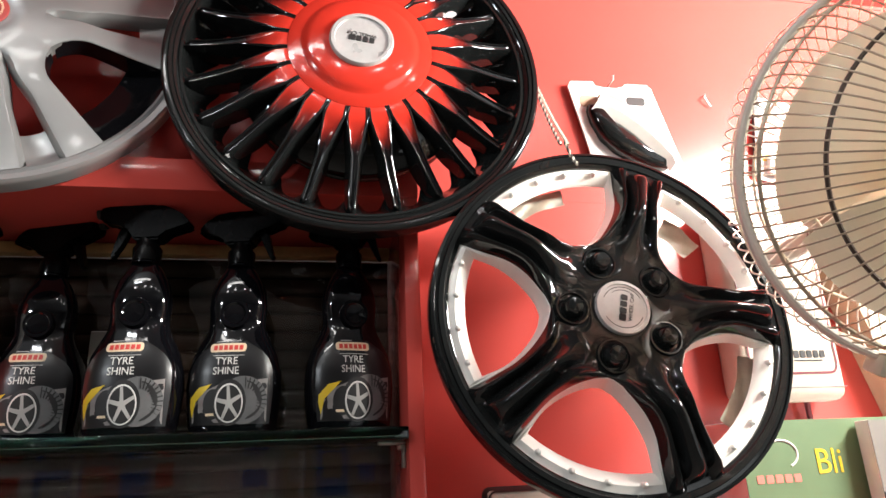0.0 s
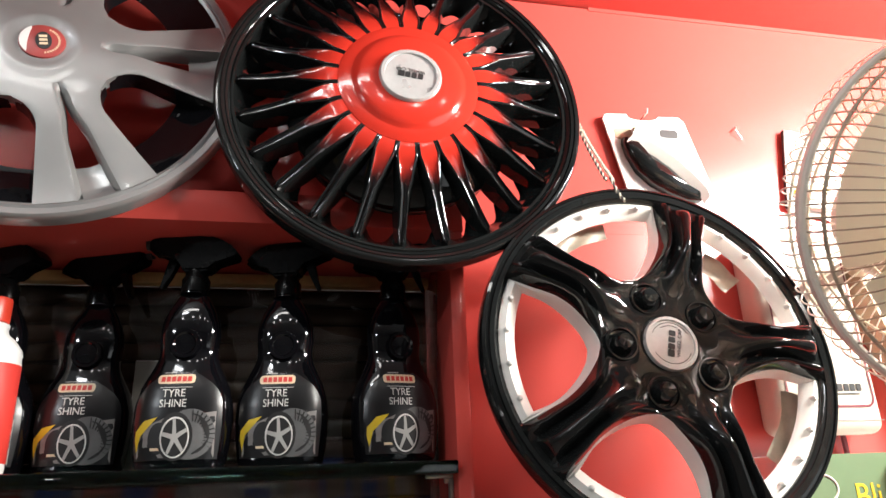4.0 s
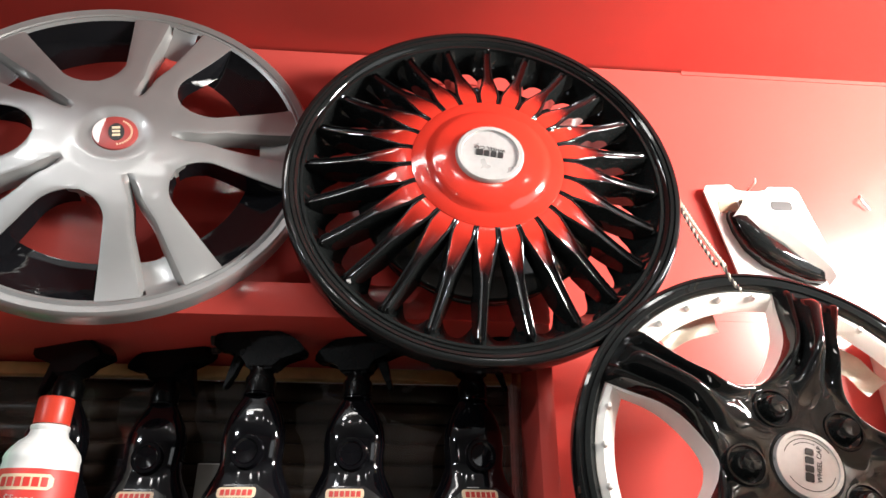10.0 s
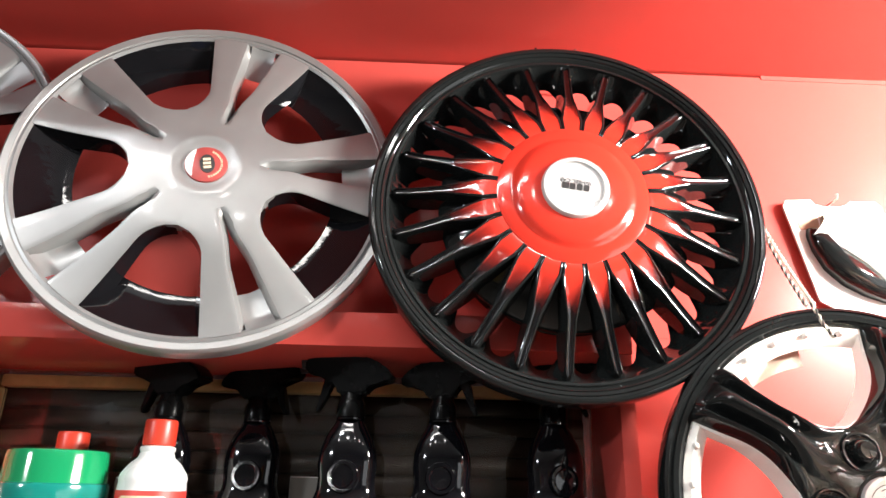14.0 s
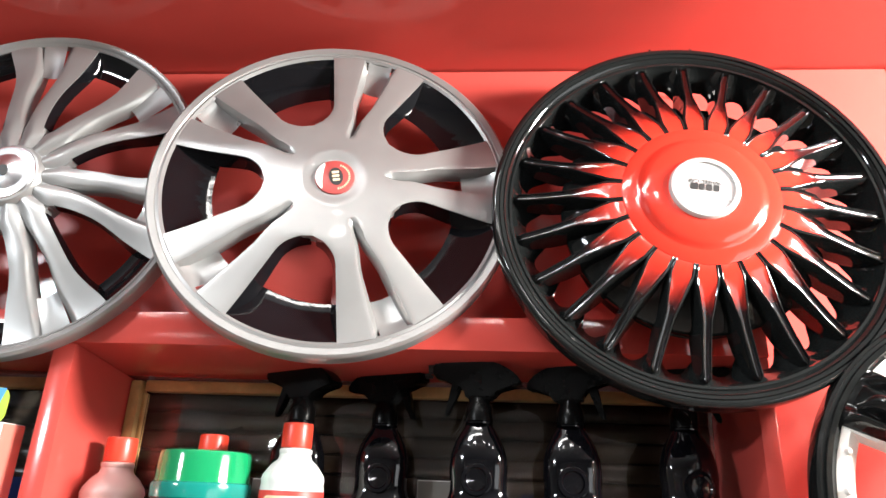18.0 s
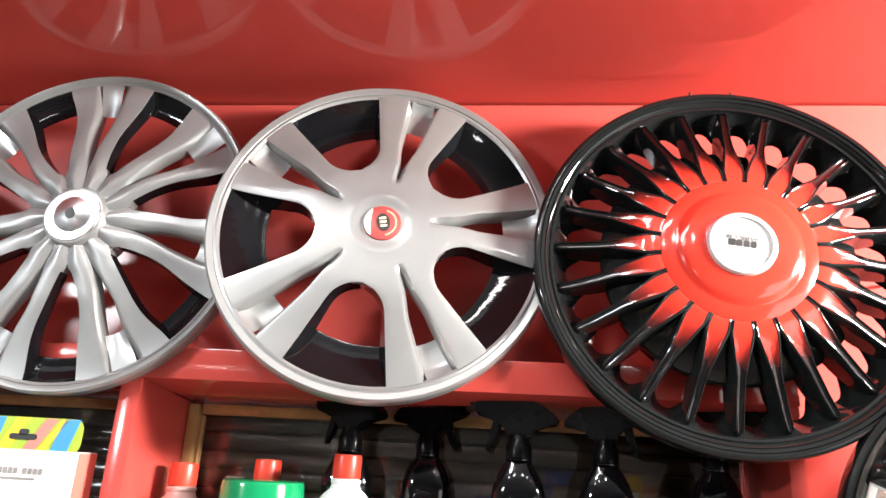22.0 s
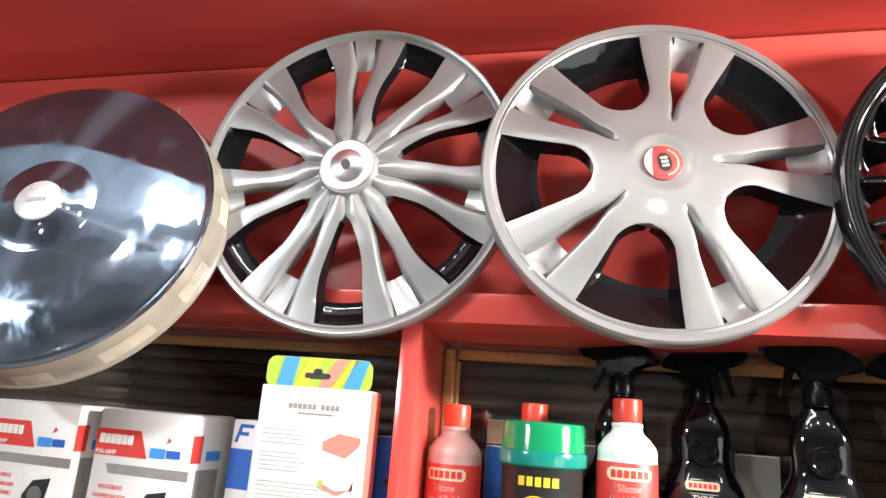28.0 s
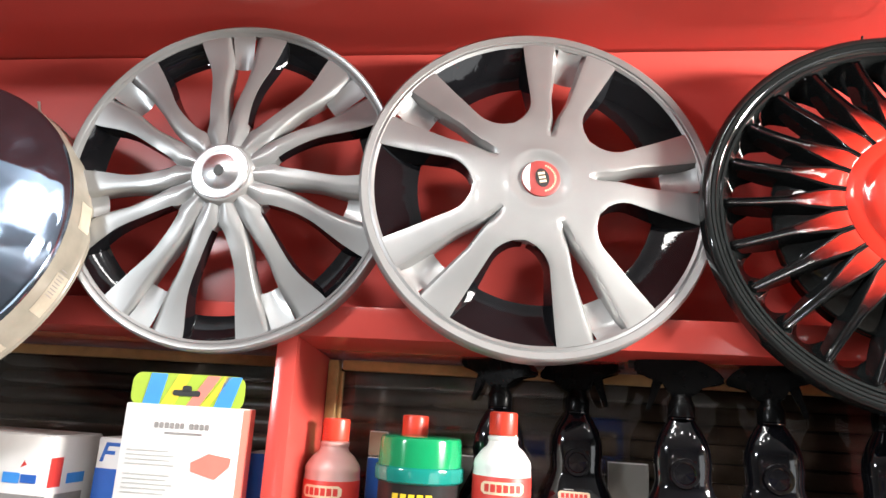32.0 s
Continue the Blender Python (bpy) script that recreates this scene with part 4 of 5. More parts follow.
def thing_part(name, parent, at):
    """The trigger head of a spray bottle: collar, shroud and trigger."""
    bm = lathe_z([(0.0145, 0.0), (0.0148, 0.014), (0.012, 0.018), (0.011, 0.030), (0.0, 0.031)], 28, cap=False)
    head = part(name, bm, HEAD_BLACK, parent, "matt black trigger head", at=at)
    side = [(-0.049, 0.044), (-0.050, 0.058), (-0.046, 0.0605), (-0.020, 0.0625), (0.010, 0.062), (0.026, 0.057), (0.040, 0.048), (0.046, 0.039), (0.044, 0.035), (0.030, 0.036), (0.020, 0.033), (0.016, 0.022), (-0.013, 0.022), (-0.017, 0.036), (-0.032, 0.042)]
    bm = plate(side, -0.0125, 0.0125)
    bmesh.ops.bevel(bm, geom=bm.edges[:], offset=0.0025, segments=2, affect="EDGES")
    part("shroud", bm, HEAD_BLACK, head)
    bm = plate([(-0.026, 0.046), (-0.031, 0.034), (-0.034, 0.018), (-0.038, 0.006), (-0.034, 0.004), (-0.027, 0.018), (-0.020, 0.034), (-0.016, 0.046)], -0.005, 0.005)
    bmesh.ops.bevel(bm, geom=bm.edges[:], offset=0.0015, segments=2, affect="EDGES")
    part("trigger", bm, HEAD_BLACK, head)
    bm = lathe_z([(0.0, 0.0), (0.0055, 0.0), (0.0065, 0.003), (0.0065, 0.010), (0.0, 0.010)], 16, cap=False)
    part("nozzle", bm, BLACK_SATIN, head, at=pose(-0.046, 0, 0.056, 0, -90, 0))
    return head


for x, y, turn, head in ((-0.172, 0.752, 5, -28), (-0.086, 0.766, -2, 165), (0.0150, 0.714, -6, -4), (0.1045, 0.722, -5, 172), (0.214, 0.722, 14, 150)):
    ob = spray_bottle(pose(x, y, SHELF_Z + 0.0005, 0, 0, turn), head)
    ob.scale = (0.93, 0.93, 0.95)


def polish_bottle(m, body, name_label):
    w = thing("polish_bottle", m, name_label, "bottle", "red-capped polish bottles")
    part("body", lathe_z([(0.022, 0.0), (0.0295, 0.001), (0.0305, 0.004), (0.0305, 0.098), (0.0298, 0.104), (0.0305, 0.107), (0.0290, 0.112), (0.0225, 0.121), (0.0165, 0.126), (0.0150, 0.131), (0.0160, 0.1325), (0.0160, 0.1355), (0.0125, 0.137), (0.0125, 0.146)], 48), body, w)
    part("cap", lathe_z([(0.0125, 0.137), (0.0148, 0.1372), (0.0150, 0.139), (0.0150, 0.158), (0.0142, 0.1605), (0.0120, 0.161), (0.0118, 0.1595), (0.0, 0.1595)], 40, cap=False), RED_CAP, w, "red screw cap")
    lab = part("label", lathe_z([(0.0308, 0.010), (0.0309, 0.0102), (0.0309, 0.0968), (0.0308, 0.097)], 48, cap=False), LOGO_RED, w, "red wrapped label")

    def curved(ob_mesh, lift):
        for v in ob_mesh.vertices:
            a, r = v.co.x / 0.031, 0.0309 + lift - v.co.y * 0
            v.co.x, v.co.y = r * math.sin(a), -r * math.cos(a)

    def flat(name, x0, x1, z0, z1, material, lift, trim=0.0):
        rows = []
        for i in range(13):
            x = x0 + (x1 - x0) * i / 12
            cut = trim * (1 - min(1, 12 * min(i, 12 - i) / 12)) ** 2
            rows.append([(x, 0, z0 + cut), (x, 0, (z0 + z1) / 2), (x, 0, z1 - cut)])
        me = mesh_of(name, grid(rows), material)
        curved(me, lift)
        ob = new(name, me)
        ob.parent = lab
        return ob

    flat("logo_panel", -0.0235, 0.0235, 0.080, 0.0925, LOGO_CREAM, 0.0003, 0.003)
    for k in range(6):
        x = -0.019 + 0.0066 * k
        flat("logo_bar", x, x + 0.005, 0.0825, 0.090, LOGO_RED, 0.0006)
    for t, z in (("Silicone", 0.0725), ("Liquid Polish", 0.0615)):
        ob = words(t, 0.0105, PALE, lab, Matrix(), squeeze=0.75)
        for v in ob.data.vertices:
            v.co.z += z
        curved(ob.data, 0.0004)
    return w


polish_bottle(pose(-0.352, 0.735, SHELF_Z + 0.0005 - 0.018, 0, 0, -6), PINK_BOTTLE, "rosy plastic polish bottle with a red cap and red label")
polish_bottle(pose(-0.268, 0.766, SHELF_Z + 0.0005 - 0.010, 0, 0, 8), PINK_BOTTLE, "polish bottle with a red cap standing behind the green jar")
polish_bottle(pose(-0.166, 0.722, SHELF_Z + 0.0005, 0, 0, 4), WHITE_BOTTLE, "white plastic polish bottle with a red cap and red label")


def polish_jar(m):
    w = thing("polish_jar", m, "round green tub of polish with a translucent lid", "jar")
    part("tub", lathe_z([(0.036, 0.0), (0.041, 0.002), (0.0425, 0.01), (0.0425, 0.086), (0.0440, 0.089)], 56), DARK_PRINT, w, "black printed tub")
    part("collar", lathe_z([(0.0443, 0.086), (0.0465, 0.088), (0.0470, 0.098), (0.0462, 0.101), (0.044, 0.102)], 56, cap=False), TEAL_LID, w, "teal collar")
    part("lid", lathe_z([(0.0445, 0.100), (0.0440, 0.102), (0.0430, 0.126), (0.0420, 0.1295), (0.0400, 0.1305), (0.0, 0.1305)], 56, cap=False), GREEN_LID, w, "clear green lid")
    part("label_band", lathe_z([(0.0429, 0.012), (0.0430, 0.0125), (0.0430, 0.050), (0.0429, 0.0505)], 56, cap=False), GREEN_JAR, w, "green printed band")
    for k in range(5):
        x = -0.020 + 0.0085 * k
        bm = bmesh.new()
        f = bm.faces.new([bm.verts.new(p) for p in ((x, -0.0432 + 4 * x * x * 2.8, 0.068), (x + 0.0062, -0.0432 + 4 * (x + 0.006) ** 2 * 2.8, 0.068), (x + 0.0062, -0.0432 + 4 * (x + 0.006) ** 2 * 2.8, 0.077), (x, -0.0432 + 4 * x * x * 2.8, 0.077))])
        part("logo_bar", bm, YELLOW, w)
    rows = []
    for i in range(25):
        a = radians(-150 + 120 * i / 24)
        z = 0.046 + 0.012 * math.sin(math.pi * smooth01(0.15, 0.8, i / 24)) ** 0.7
        rows.append([(0.0436 * math.cos(a), 0.0436 * math.sin(a), z), (0.0436 * math.cos(a), 0.0436 * math.sin(a), z + 0.0012)])
    part("print_line", grid(rows), YELLOW, w, "yellow car outline")
    return w


polish_jar(pose(-0.252, 0.713, SHELF_Z + 0.0005))


def carton(name, m, size, label, faces, group=""):
    """A folded card box with its front at y = 0; faces: drawn areas of the front as (loop, material)."""
    sx, sy, sz = size
    w = thing(name, m, label, "box", group)
    bodyp = part("carton", box(0, sx, 0, sy, 0, sz, 0.0012, 2), WHITE_CARD, w)
    for i, (loop, material) in enumerate(faces):
        part("print", plate(loop, -0.0003 - 0.0002 * (i % 4), 0.0003), material, bodyp)
    return w, bodyp


def text_lines(parent, x0, x1, z0, n, gap, material, seed, h=0.0011):
    rnd = random.Random(seed)
    for k in range(n):
        xe = x0 + (x1 - x0) * rnd.uniform(0.65, 1.0)
        part("print_line", plate([(x0, z0 - k * gap), (xe, z0 - k * gap), (xe, z0 - k * gap + h), (x0, z0 - k * gap + h)], -0.0006, 0.0), material, parent)


def fog_lamp_box(m, group="white lamp boxes"):
    W, D, H = 0.150, 0.085, 0.165
    circ = lambda cx, cz, r: [(cx + r * math.cos(2 * math.pi * k / 20), cz + r * 0.8 * math.sin(2 * math.pi * k / 20)) for k in range(20)]
    w, b = carton("lamp_box", m, (W, D, H), "white carton of a fog lamp with red and grey stripes", [
        ([(0.0, H - 0.048), (0.084, H - 0.048), (0.069, H - 0.020), (0.0, H - 0.020)], LOGO_RED),
        ([(0.028, H - 0.066), (W, H - 0.066), (W, H - 0.056), (0.022, H - 0.056)], GREY_PRINT),
        (rounded(0.088, 0.111, H - 0.046, H - 0.036, 0.001, 2), SKY_PRINT),
        (rounded(0.113, 0.134, H - 0.045, H - 0.037, 0.001, 2), BLUE_PRINT),
        ([(0.110, H - 0.031), (0.118, H - 0.028), (0.114, H - 0.024)], LOGO_RED),
        (rounded(0.079, 0.124, H - 0.116, H - 0.074, 0.003, 3), PALE),
        ([(0.080, H - 0.098), (0.094, H - 0.082), (0.123, H - 0.078), (0.119, H - 0.098), (0.104, H - 0.112), (0.084, H - 0.112)], DARK_PRINT),
        (circ(0.101, H - 0.097, 0.012), STEEL),
        (circ(0.101, H - 0.097, 0.008), GREY_PALE),
        (rounded(0.030, 0.064, H - 0.160, H - 0.124, 0.003, 3), DARK_PRINT),
        (circ(0.050, H - 0.138, 0.009), YELLOW),
        (rounded(0.074, 0.112, H - 0.160, H - 0.124, 0.003, 3), BLUE_PRINT),
        (circ(0.093, H - 0.142, 0.012), STEEL),
    ], group)
    for k in range(6):
        x = 0.006 + 0.0090 * k
        part("logo_bar", plate(rounded(x, x + 0.0074, H - 0.0355, H - 0.0255, 0.001, 2), -0.0014, 0), PALE, b)
    words("FOG LAMP", 0.0068, PALE, b, pose(0.019, -0.0013, H - 0.0445))
    for k, t in enumerate(("MULTI-SURFACE", "HI-POWER HALOGEN", "FOG LAMP ASSEMBLY")):
        words(t, 0.0062, LOGO_RED, b, pose(0.036, -0.0003, H - 0.080 - 0.0092 * k), squeeze=0.85)
    # the same stripe runs round the end of the carton
    part("print", box(W, W + 0.0006, 0.0, 0.020, H - 0.048, H - 0.020), LOGO_RED, b)
    part("print", box(W, W + 0.0006, 0.030, 0.060, H - 0.046, H - 0.036), SKY_PRINT, b)
    part("print", box(W, W + 0.0006, 0.014, 0.060, H - 0.100, H - 0.055), GREY_PRINT, b)
    part("flap", box(0.001, W - 0.001, 0.002, D - 0.002, H + 0.0002, H + 0.0012), WHITE_CARD, b)
    return w


fog_lamp_box(pose(-0.773, 0.674, 1.3005, 0, 0, -3)).scale = (0.893, 0.9, 1.08)
fog_lamp_box(pose(-0.932, 0.676, 1.3005, 0, 0, -3)).scale = (0.893, 0.9, 1.08)


def freshener_box(m):
    W, D, H = 0.127, 0.034, 0.205
    w, b = carton("freshener_box", m, (W, D, H), "white and coral air freshener box with a striped hanging tab", [
        ([(0, 0), (W, 0), (W, 0.070), (0, 0.070)], CORAL),
        ([(0.078, H - 0.052), (0.096, H - 0.043), (0.120, H - 0.046), (0.119, H - 0.054), (0.105, H - 0.066), (0.079, H - 0.060)], CORAL),
        ([(0.082, H - 0.086), (0.100, H - 0.078), (0.117, H - 0.083), (0.112, H - 0.095), (0.092, H - 0.096)], WHITE_BOTTLE),
        ([(0.082, H - 0.091), (0.098, H - 0.097), (0.112, H - 0.095), (0.100, H - 0.101), (0.083, H - 0.096)], CORAL),
        (rounded(0.110, 0.116, H - 0.096, H - 0.084, 0.002, 3), MAROON),
        (rounded(0.077, 0.083, H - 0.096, H - 0.088, 0.0025, 3), LIME),
    ])
    part("side", box(W - 0.0002, W + 0.0006, 0.0006, D - 0.0006, 0.001, H - 0.001), CORAL, b, "coral side")
    for k in range(10):
        x = 0.034 + 0.0056 * k + (0.004 if k > 5 else 0)
        part("logo_bar", plate(rounded(x, x + 0.0042, H - 0.022, H - 0.0165, 0.001, 2), -0.0006, 0), GREY_PRINT, b)
    part("logo_bar", plate([(0.046, H - 0.0272), (0.086, H - 0.0272), (0.086, H - 0.0252), (0.046, H - 0.0252)], -0.0006, 0), GREY_PRINT, b)
    text_lines(b, 0.008, 0.070, H - 0.044, 4, 0.0042, GREY_PALE, 3)
    text_lines(b, 0.008, 0.076, H - 0.066, 5, 0.0042, GREY_PALE, 4)
    text_lines(b, 0.008, 0.098, H - 0.094, 6, 0.0042, GREY_PALE, 5)
    for k in range(4):
        part("icon", plate(rounded(0.055 + 0.017 * k, 0.066 + 0.017 * k, 0.052, 0.063, 0.002, 3), -0.0008, 0), PALE, b)
    tab = part("tab", plate(rounded(0.002, W - 0.002, H - 0.002, H + 0.030, 0.010, 6), 0.002, 0.003), LIME, w, "striped hanging tab")
    for x0, x1, dx, mt in ((0.016, 0.034, 0.006, SKY_PRINT), (0.036, 0.050, 0.016, YELLOW), (0.064, 0.078, 0.020, CORAL), (0.080, 0.088, 0.022, YELLOW), (0.094, 0.112, 0.010, SKY_PRINT)):
        part("stripe", plate([(x0, H), (x1, H), (min(x1 + dx, W - 0.006), H + 0.0295), (min(x0 + dx, W - 0.012), H + 0.0295)], 0.0014, 0.002), mt, tab)
    part("slot", plate(rounded(0.048, 0.078, H + 0.009, H + 0.0145, 0.0025, 3), 0.0008, 0.0016), DARK_PRINT, tab)
    part("slot", plate(rounded(0.058, 0.068, H + 0.013, H + 0.019, 0.0025, 3), 0.0008, 0.0016), DARK_PRINT, tab)
    return w


freshener_box(pose(-0.557, 0.655, 1.3005, 0, 0, 2)).scale = (1, 1, 1.07)

w, b = carton("bulb_box", pose(-0.618, 0.712, 1.3005, 0, 0, -4), (0.09, 0.05, 0.178), "white carton with blue print behind the freshener box", [
    ([(0.0, 0.10), (0.03, 0.10), (0.03, 0.145), (0.0, 0.145)], BLUE_PRINT),
    ([(0.004, 0.152), (0.008, 0.152), (0.010, 0.160), (0.022, 0.160), (0.022, 0.164), (0.012, 0.164), (0.013, 0.169), (0.028, 0.169), (0.028, 0.173), (0.010, 0.173)], BLUE_PRINT)])
w, b = carton("blue_box", pose(-0.446, 0.715, 1.3005, 0, 0, 2), (0.045, 0.05, 0.172), "blue carton standing beside the partition", [
    ([(0, 0.05), (0.045, 0.05), (0.045, 0.172), (0, 0.172)], BLUE_PRINT), (rounded(0.020, 0.028, 0.120, 0.128, 0.003, 3), DARK_PRINT)])

# ---------------- things on the side panel ----------------


def mirror_pack(m):
    """A blind-spot mirror in a blister card, hung on a nail."""
    w = thing("mirror_pack", m, "chrome-edged black wing mirror in a white blister card", "packaging")
    loop = [(0.0, 0.0), (0.030, 0.002), (0.034, -0.004), (0.044, -0.006), (0.062, -0.006), (0.072, -0.003), (0.076, 0.001), (0.106, 0.002), (0.112, -0.004), (0.142, -0.118), (0.144, -0.128), (0.138, -0.134), (0.060, -0.140), (0.020, -0.120), (-0.004, -0.008)]
    part("card", plate(loop, 0.0, 0.003), WHITE_CARD, w)
    part("print", plate(rounded(0.010, 0.034, -0.036, -0.020, 0.004, 3), -0.0006, 0), CARDBOARD, w)
    part("print", plate(rounded(0.074, 0.100, -0.030, -0.018, 0.004, 3), -0.0006, 0), DARK_PRINT, w)
    part("print", plate(rounded(0.036, 0.070, -0.034, -0.016, 0.003, 3), -0.0006, 0), CARDBOARD, w)
    # wedge-shaped shell: round-ended at the bottom corner, pointed at the top
    outline = [(0.012, -0.030), (0.022, -0.029), (0.040, -0.036), (0.062, -0.048), (0.086, -0.066), (0.110, -0.090), (0.128, -0.112), (0.131, -0.124), (0.122, -0.130), (0.100, -0.129), (0.072, -0.120), (0.046, -0.106), (0.026, -0.086), (0.014, -0.060), (0.010, -0.040)]
    outline = [(0.016 + 0.86 * (x - 0.010), -0.036 + 0.86 * (z + 0.030)) for x, z in outline]
    rim = outline[1:8]
    outline = [(x - 0.008, z - 0.011) if 2 <= k <= 6 else (x, z) for k, (x, z) in enumerate(outline)]
    cx, cz = 0.056, -0.088
    rows = [[(cx + f * (x - cx), d, cz + f * (z - cz)) for x, z in outline] for f, d in ((1.0, -0.0004), (0.99, -0.007), (0.93, -0.011), (0.78, -0.015), (0.5, -0.018), (0.2, -0.0195), (0.02, -0.020))]
    part("mirror_shell", grid(rows, closed_v=True), BLACK_GLOSS, w, "glossy black mirror shell")
    rows = [[(x + o * 0.55, d, z + o * 0.8) for x, z in rim] for o, d in ((-0.014, -0.0110), (-0.003, -0.0190), (0.008, -0.0170), (0.016, -0.0100), (0.020, -0.0004))]
    part("chrome_edge", grid(rows), WHITE_PAINT, w, "bright white upper edge")
    part("nail", tube([(0.053, 0.015, -0.002), (0.053, -0.012, -0.001), (0.053, -0.014, 0.004)], 0.0013), STEEL, w)
    return w


mirror_pack(pose(0.497, 0.738, 1.797))

def hanging_pack(m):
    """A slim accessory in a printed card, hung beside the stabiliser."""
    w = thing("hanging_pack", m, "orange and white printed card pack hung behind the fan", "packaging")
    card = part("card", plate(rounded(0, 0.070, -0.125, 0, 0.004, 3), 0.0, 0.003), WHITE_CARD, w)
    part("print", plate([(0.006, -0.030), (0.064, -0.030), (0.064, -0.062), (0.006, -0.075)], -0.0006, 0), CORAL, card)
    part("print", plate([(0.006, -0.086), (0.064, -0.074), (0.064, -0.086), (0.006, -0.098)], -0.0006, 0), YELLOW, card)
    part("edge", plate([(-0.003, -0.003), (0.0045, -0.003), (0.0045, -0.122), (-0.003, -0.122)], -0.004, 0.001), DARK_PRINT, w, "dark edge strip")
    part("blister", box(0.014, 0.056, -0.010, -0.0008, -0.118, -0.088, 0.003, 2), WHITE_BOTTLE, w, "pale blister")
    part("nail", tube([(0.035, 0.015, -0.006), (0.035, -0.008, -0.005)], 0.0013), STEEL, w)
    return w


hanging_pack(pose(0.764, 0.742, 1.796, 0, 10, 0))

# rope between the two covers
rope = thing("rope", Matrix(), "twisted white and black cord loop holding the lower cover", "rope")


def strand(a, b, phase, material, r=0.0010):
    pts = []
    A, B = Vector(a), Vector(b)
    d = (B - A).normalized()
    s = d.cross(Vector((0, 1, 0))).normalized()
    u = d.cross(s)
    n = int((B - A).length / 0.0015)
    for k in range(n + 1):
        t = k / n
        sag = Vector((0, 0, -0.004 * math.sin(math.pi * t)))
        an = phase + t * n * 0.9
        pts.append(A.lerp(B, t) + sag + 0.0009 * (math.cos(an) * s + math.sin(an) * u))
    part("strand", tube(pts, r, 6), material, rope)


KNOT, TIE = (0.420, 0.668, 1.742), (0.384, 0.606, 1.601)
for off in (0.0, 0.008):
    for ph, mt in ((0, ROPE), (math.pi, ROPE if off else ROPE_DARK)):
        strand((KNOT[0] + off * 0.3, KNOT[1], KNOT[2]), (TIE[0] + off + 0.03, TIE[1] - 0.008, TIE[2] + 0.03), ph, mt)
for ph, mt in ((0, ROPE), (math.pi, ROPE_DARK)):
    strand((TIE[0] + 0.034, TIE[1] - 0.010, TIE[2] + 0.032), (TIE[0] + 0.036, TIE[1] - 0.03, TIE[2] - 0.002), ph, mt)
part("nail", tube([(KNOT[0], WALL_Y + 0.01, KNOT[2] + 0.002), (KNOT[0], KNOT[1] - 0.006, KNOT[2] + 0.002)], 0.0018), STEEL, rope)


def wall_stabiliser(m):
    w = thing("voltage_stabiliser", m, "ivory plastic stabiliser box with a maroon line round its face", "appliance")
    part("case", box(0, 0.155, -0.045, 0, 0, 0.245, 0.014, 5), SCALE_WHITE, w)
    bm = bmesh.new()
    out = rounded(0.012, 0.143, 0.030, 0.232, 0.012, 5)
    inn = rounded(0.0145, 0.1405, 0.0325, 0.2295, 0.010, 5)
    grid([[(x, -0.0457, z) for x, z in out], [(x, -0.0457, z) for x, z in inn]], closed_v=True, bm=bm)
    part("line", bm, MAROON, w, "maroon border line")
    part("seam", box(0.004, 0.151, -0.0456, -0.0445, 0.0145, 0.0155), GREY_PRINT, w)
    part("knob", lathe_y([(0.0, -0.006), (0.014, -0.006), (0.018, -0.002), (0.0185, 0.002)], 32), MAROON, w, "maroon dial", at=pose(0.062, -0.0455, 0.102))
    part("mark", plate([(0.066, 0.053), (0.0715, 0.0585), (0.077, 0.053), (0.0715, 0.0475)], -0.0458, -0.0448), DARK_PRINT, w)
    for k in range(5):
        x = 0.080 + 0.0098 * k
        part("logo_bar", plate(rounded(x, x + 0.0075, 0.049, 0.0575, 0.001, 2), -0.0458, -0.0448), DARK_PRINT, w)
    part("print_line", box(0.080, 0.122, -0.0457, -0.0448, 0.0450, 0.0464), DARK_PRINT, w)
    return w


wall_stabiliser(pose(0.640, 0.744, 1.386)).scale = (0.853, 1, 0.955)
cable = solid("cable", tube([(0.742, 0.735, 1.388), (0.745, 0.738, 1.360), (0.750, 0.738, 1.31), (0.751, 0.738, 1.21)], 0.003), MAROON, Matrix(), "thin dark red cable hanging below the stabiliser", "cable")


def horn_box(m):
    w, b = carton("horn_box", m, (0.19, 0.06, 0.16), "green carton with yellow lettering standing below the stabiliser", [
        ([(0, 0), (0.19, 0), (0.19, 0.16), (0, 0.16)], GREEN_CARD), ([(0, 0.050), (0.19, 0.050), (0.19, 0.058), (0, 0.058)], YELLOW)])
    words("Bli", 0.036, YELLOW, b, pose(0.100, -0.0008, 0.116), squeeze=0.95)
    for k in range(5):
        part("logo_bar", plate(rounded(0.012 + 0.0108 * k, 0.020 + 0.0108 * k, 0.098, 0.106, 0.001, 2), -0.0008, 0), CORAL, b)
    part("print_arc", tube([(0.045 + 0.019 * math.cos(radians(a)), -0.0004, 0.126 + 0.014 * math.sin(radians(a))) for a in range(-60, 160, 12)], 0.0012), PALE, b)
    return w


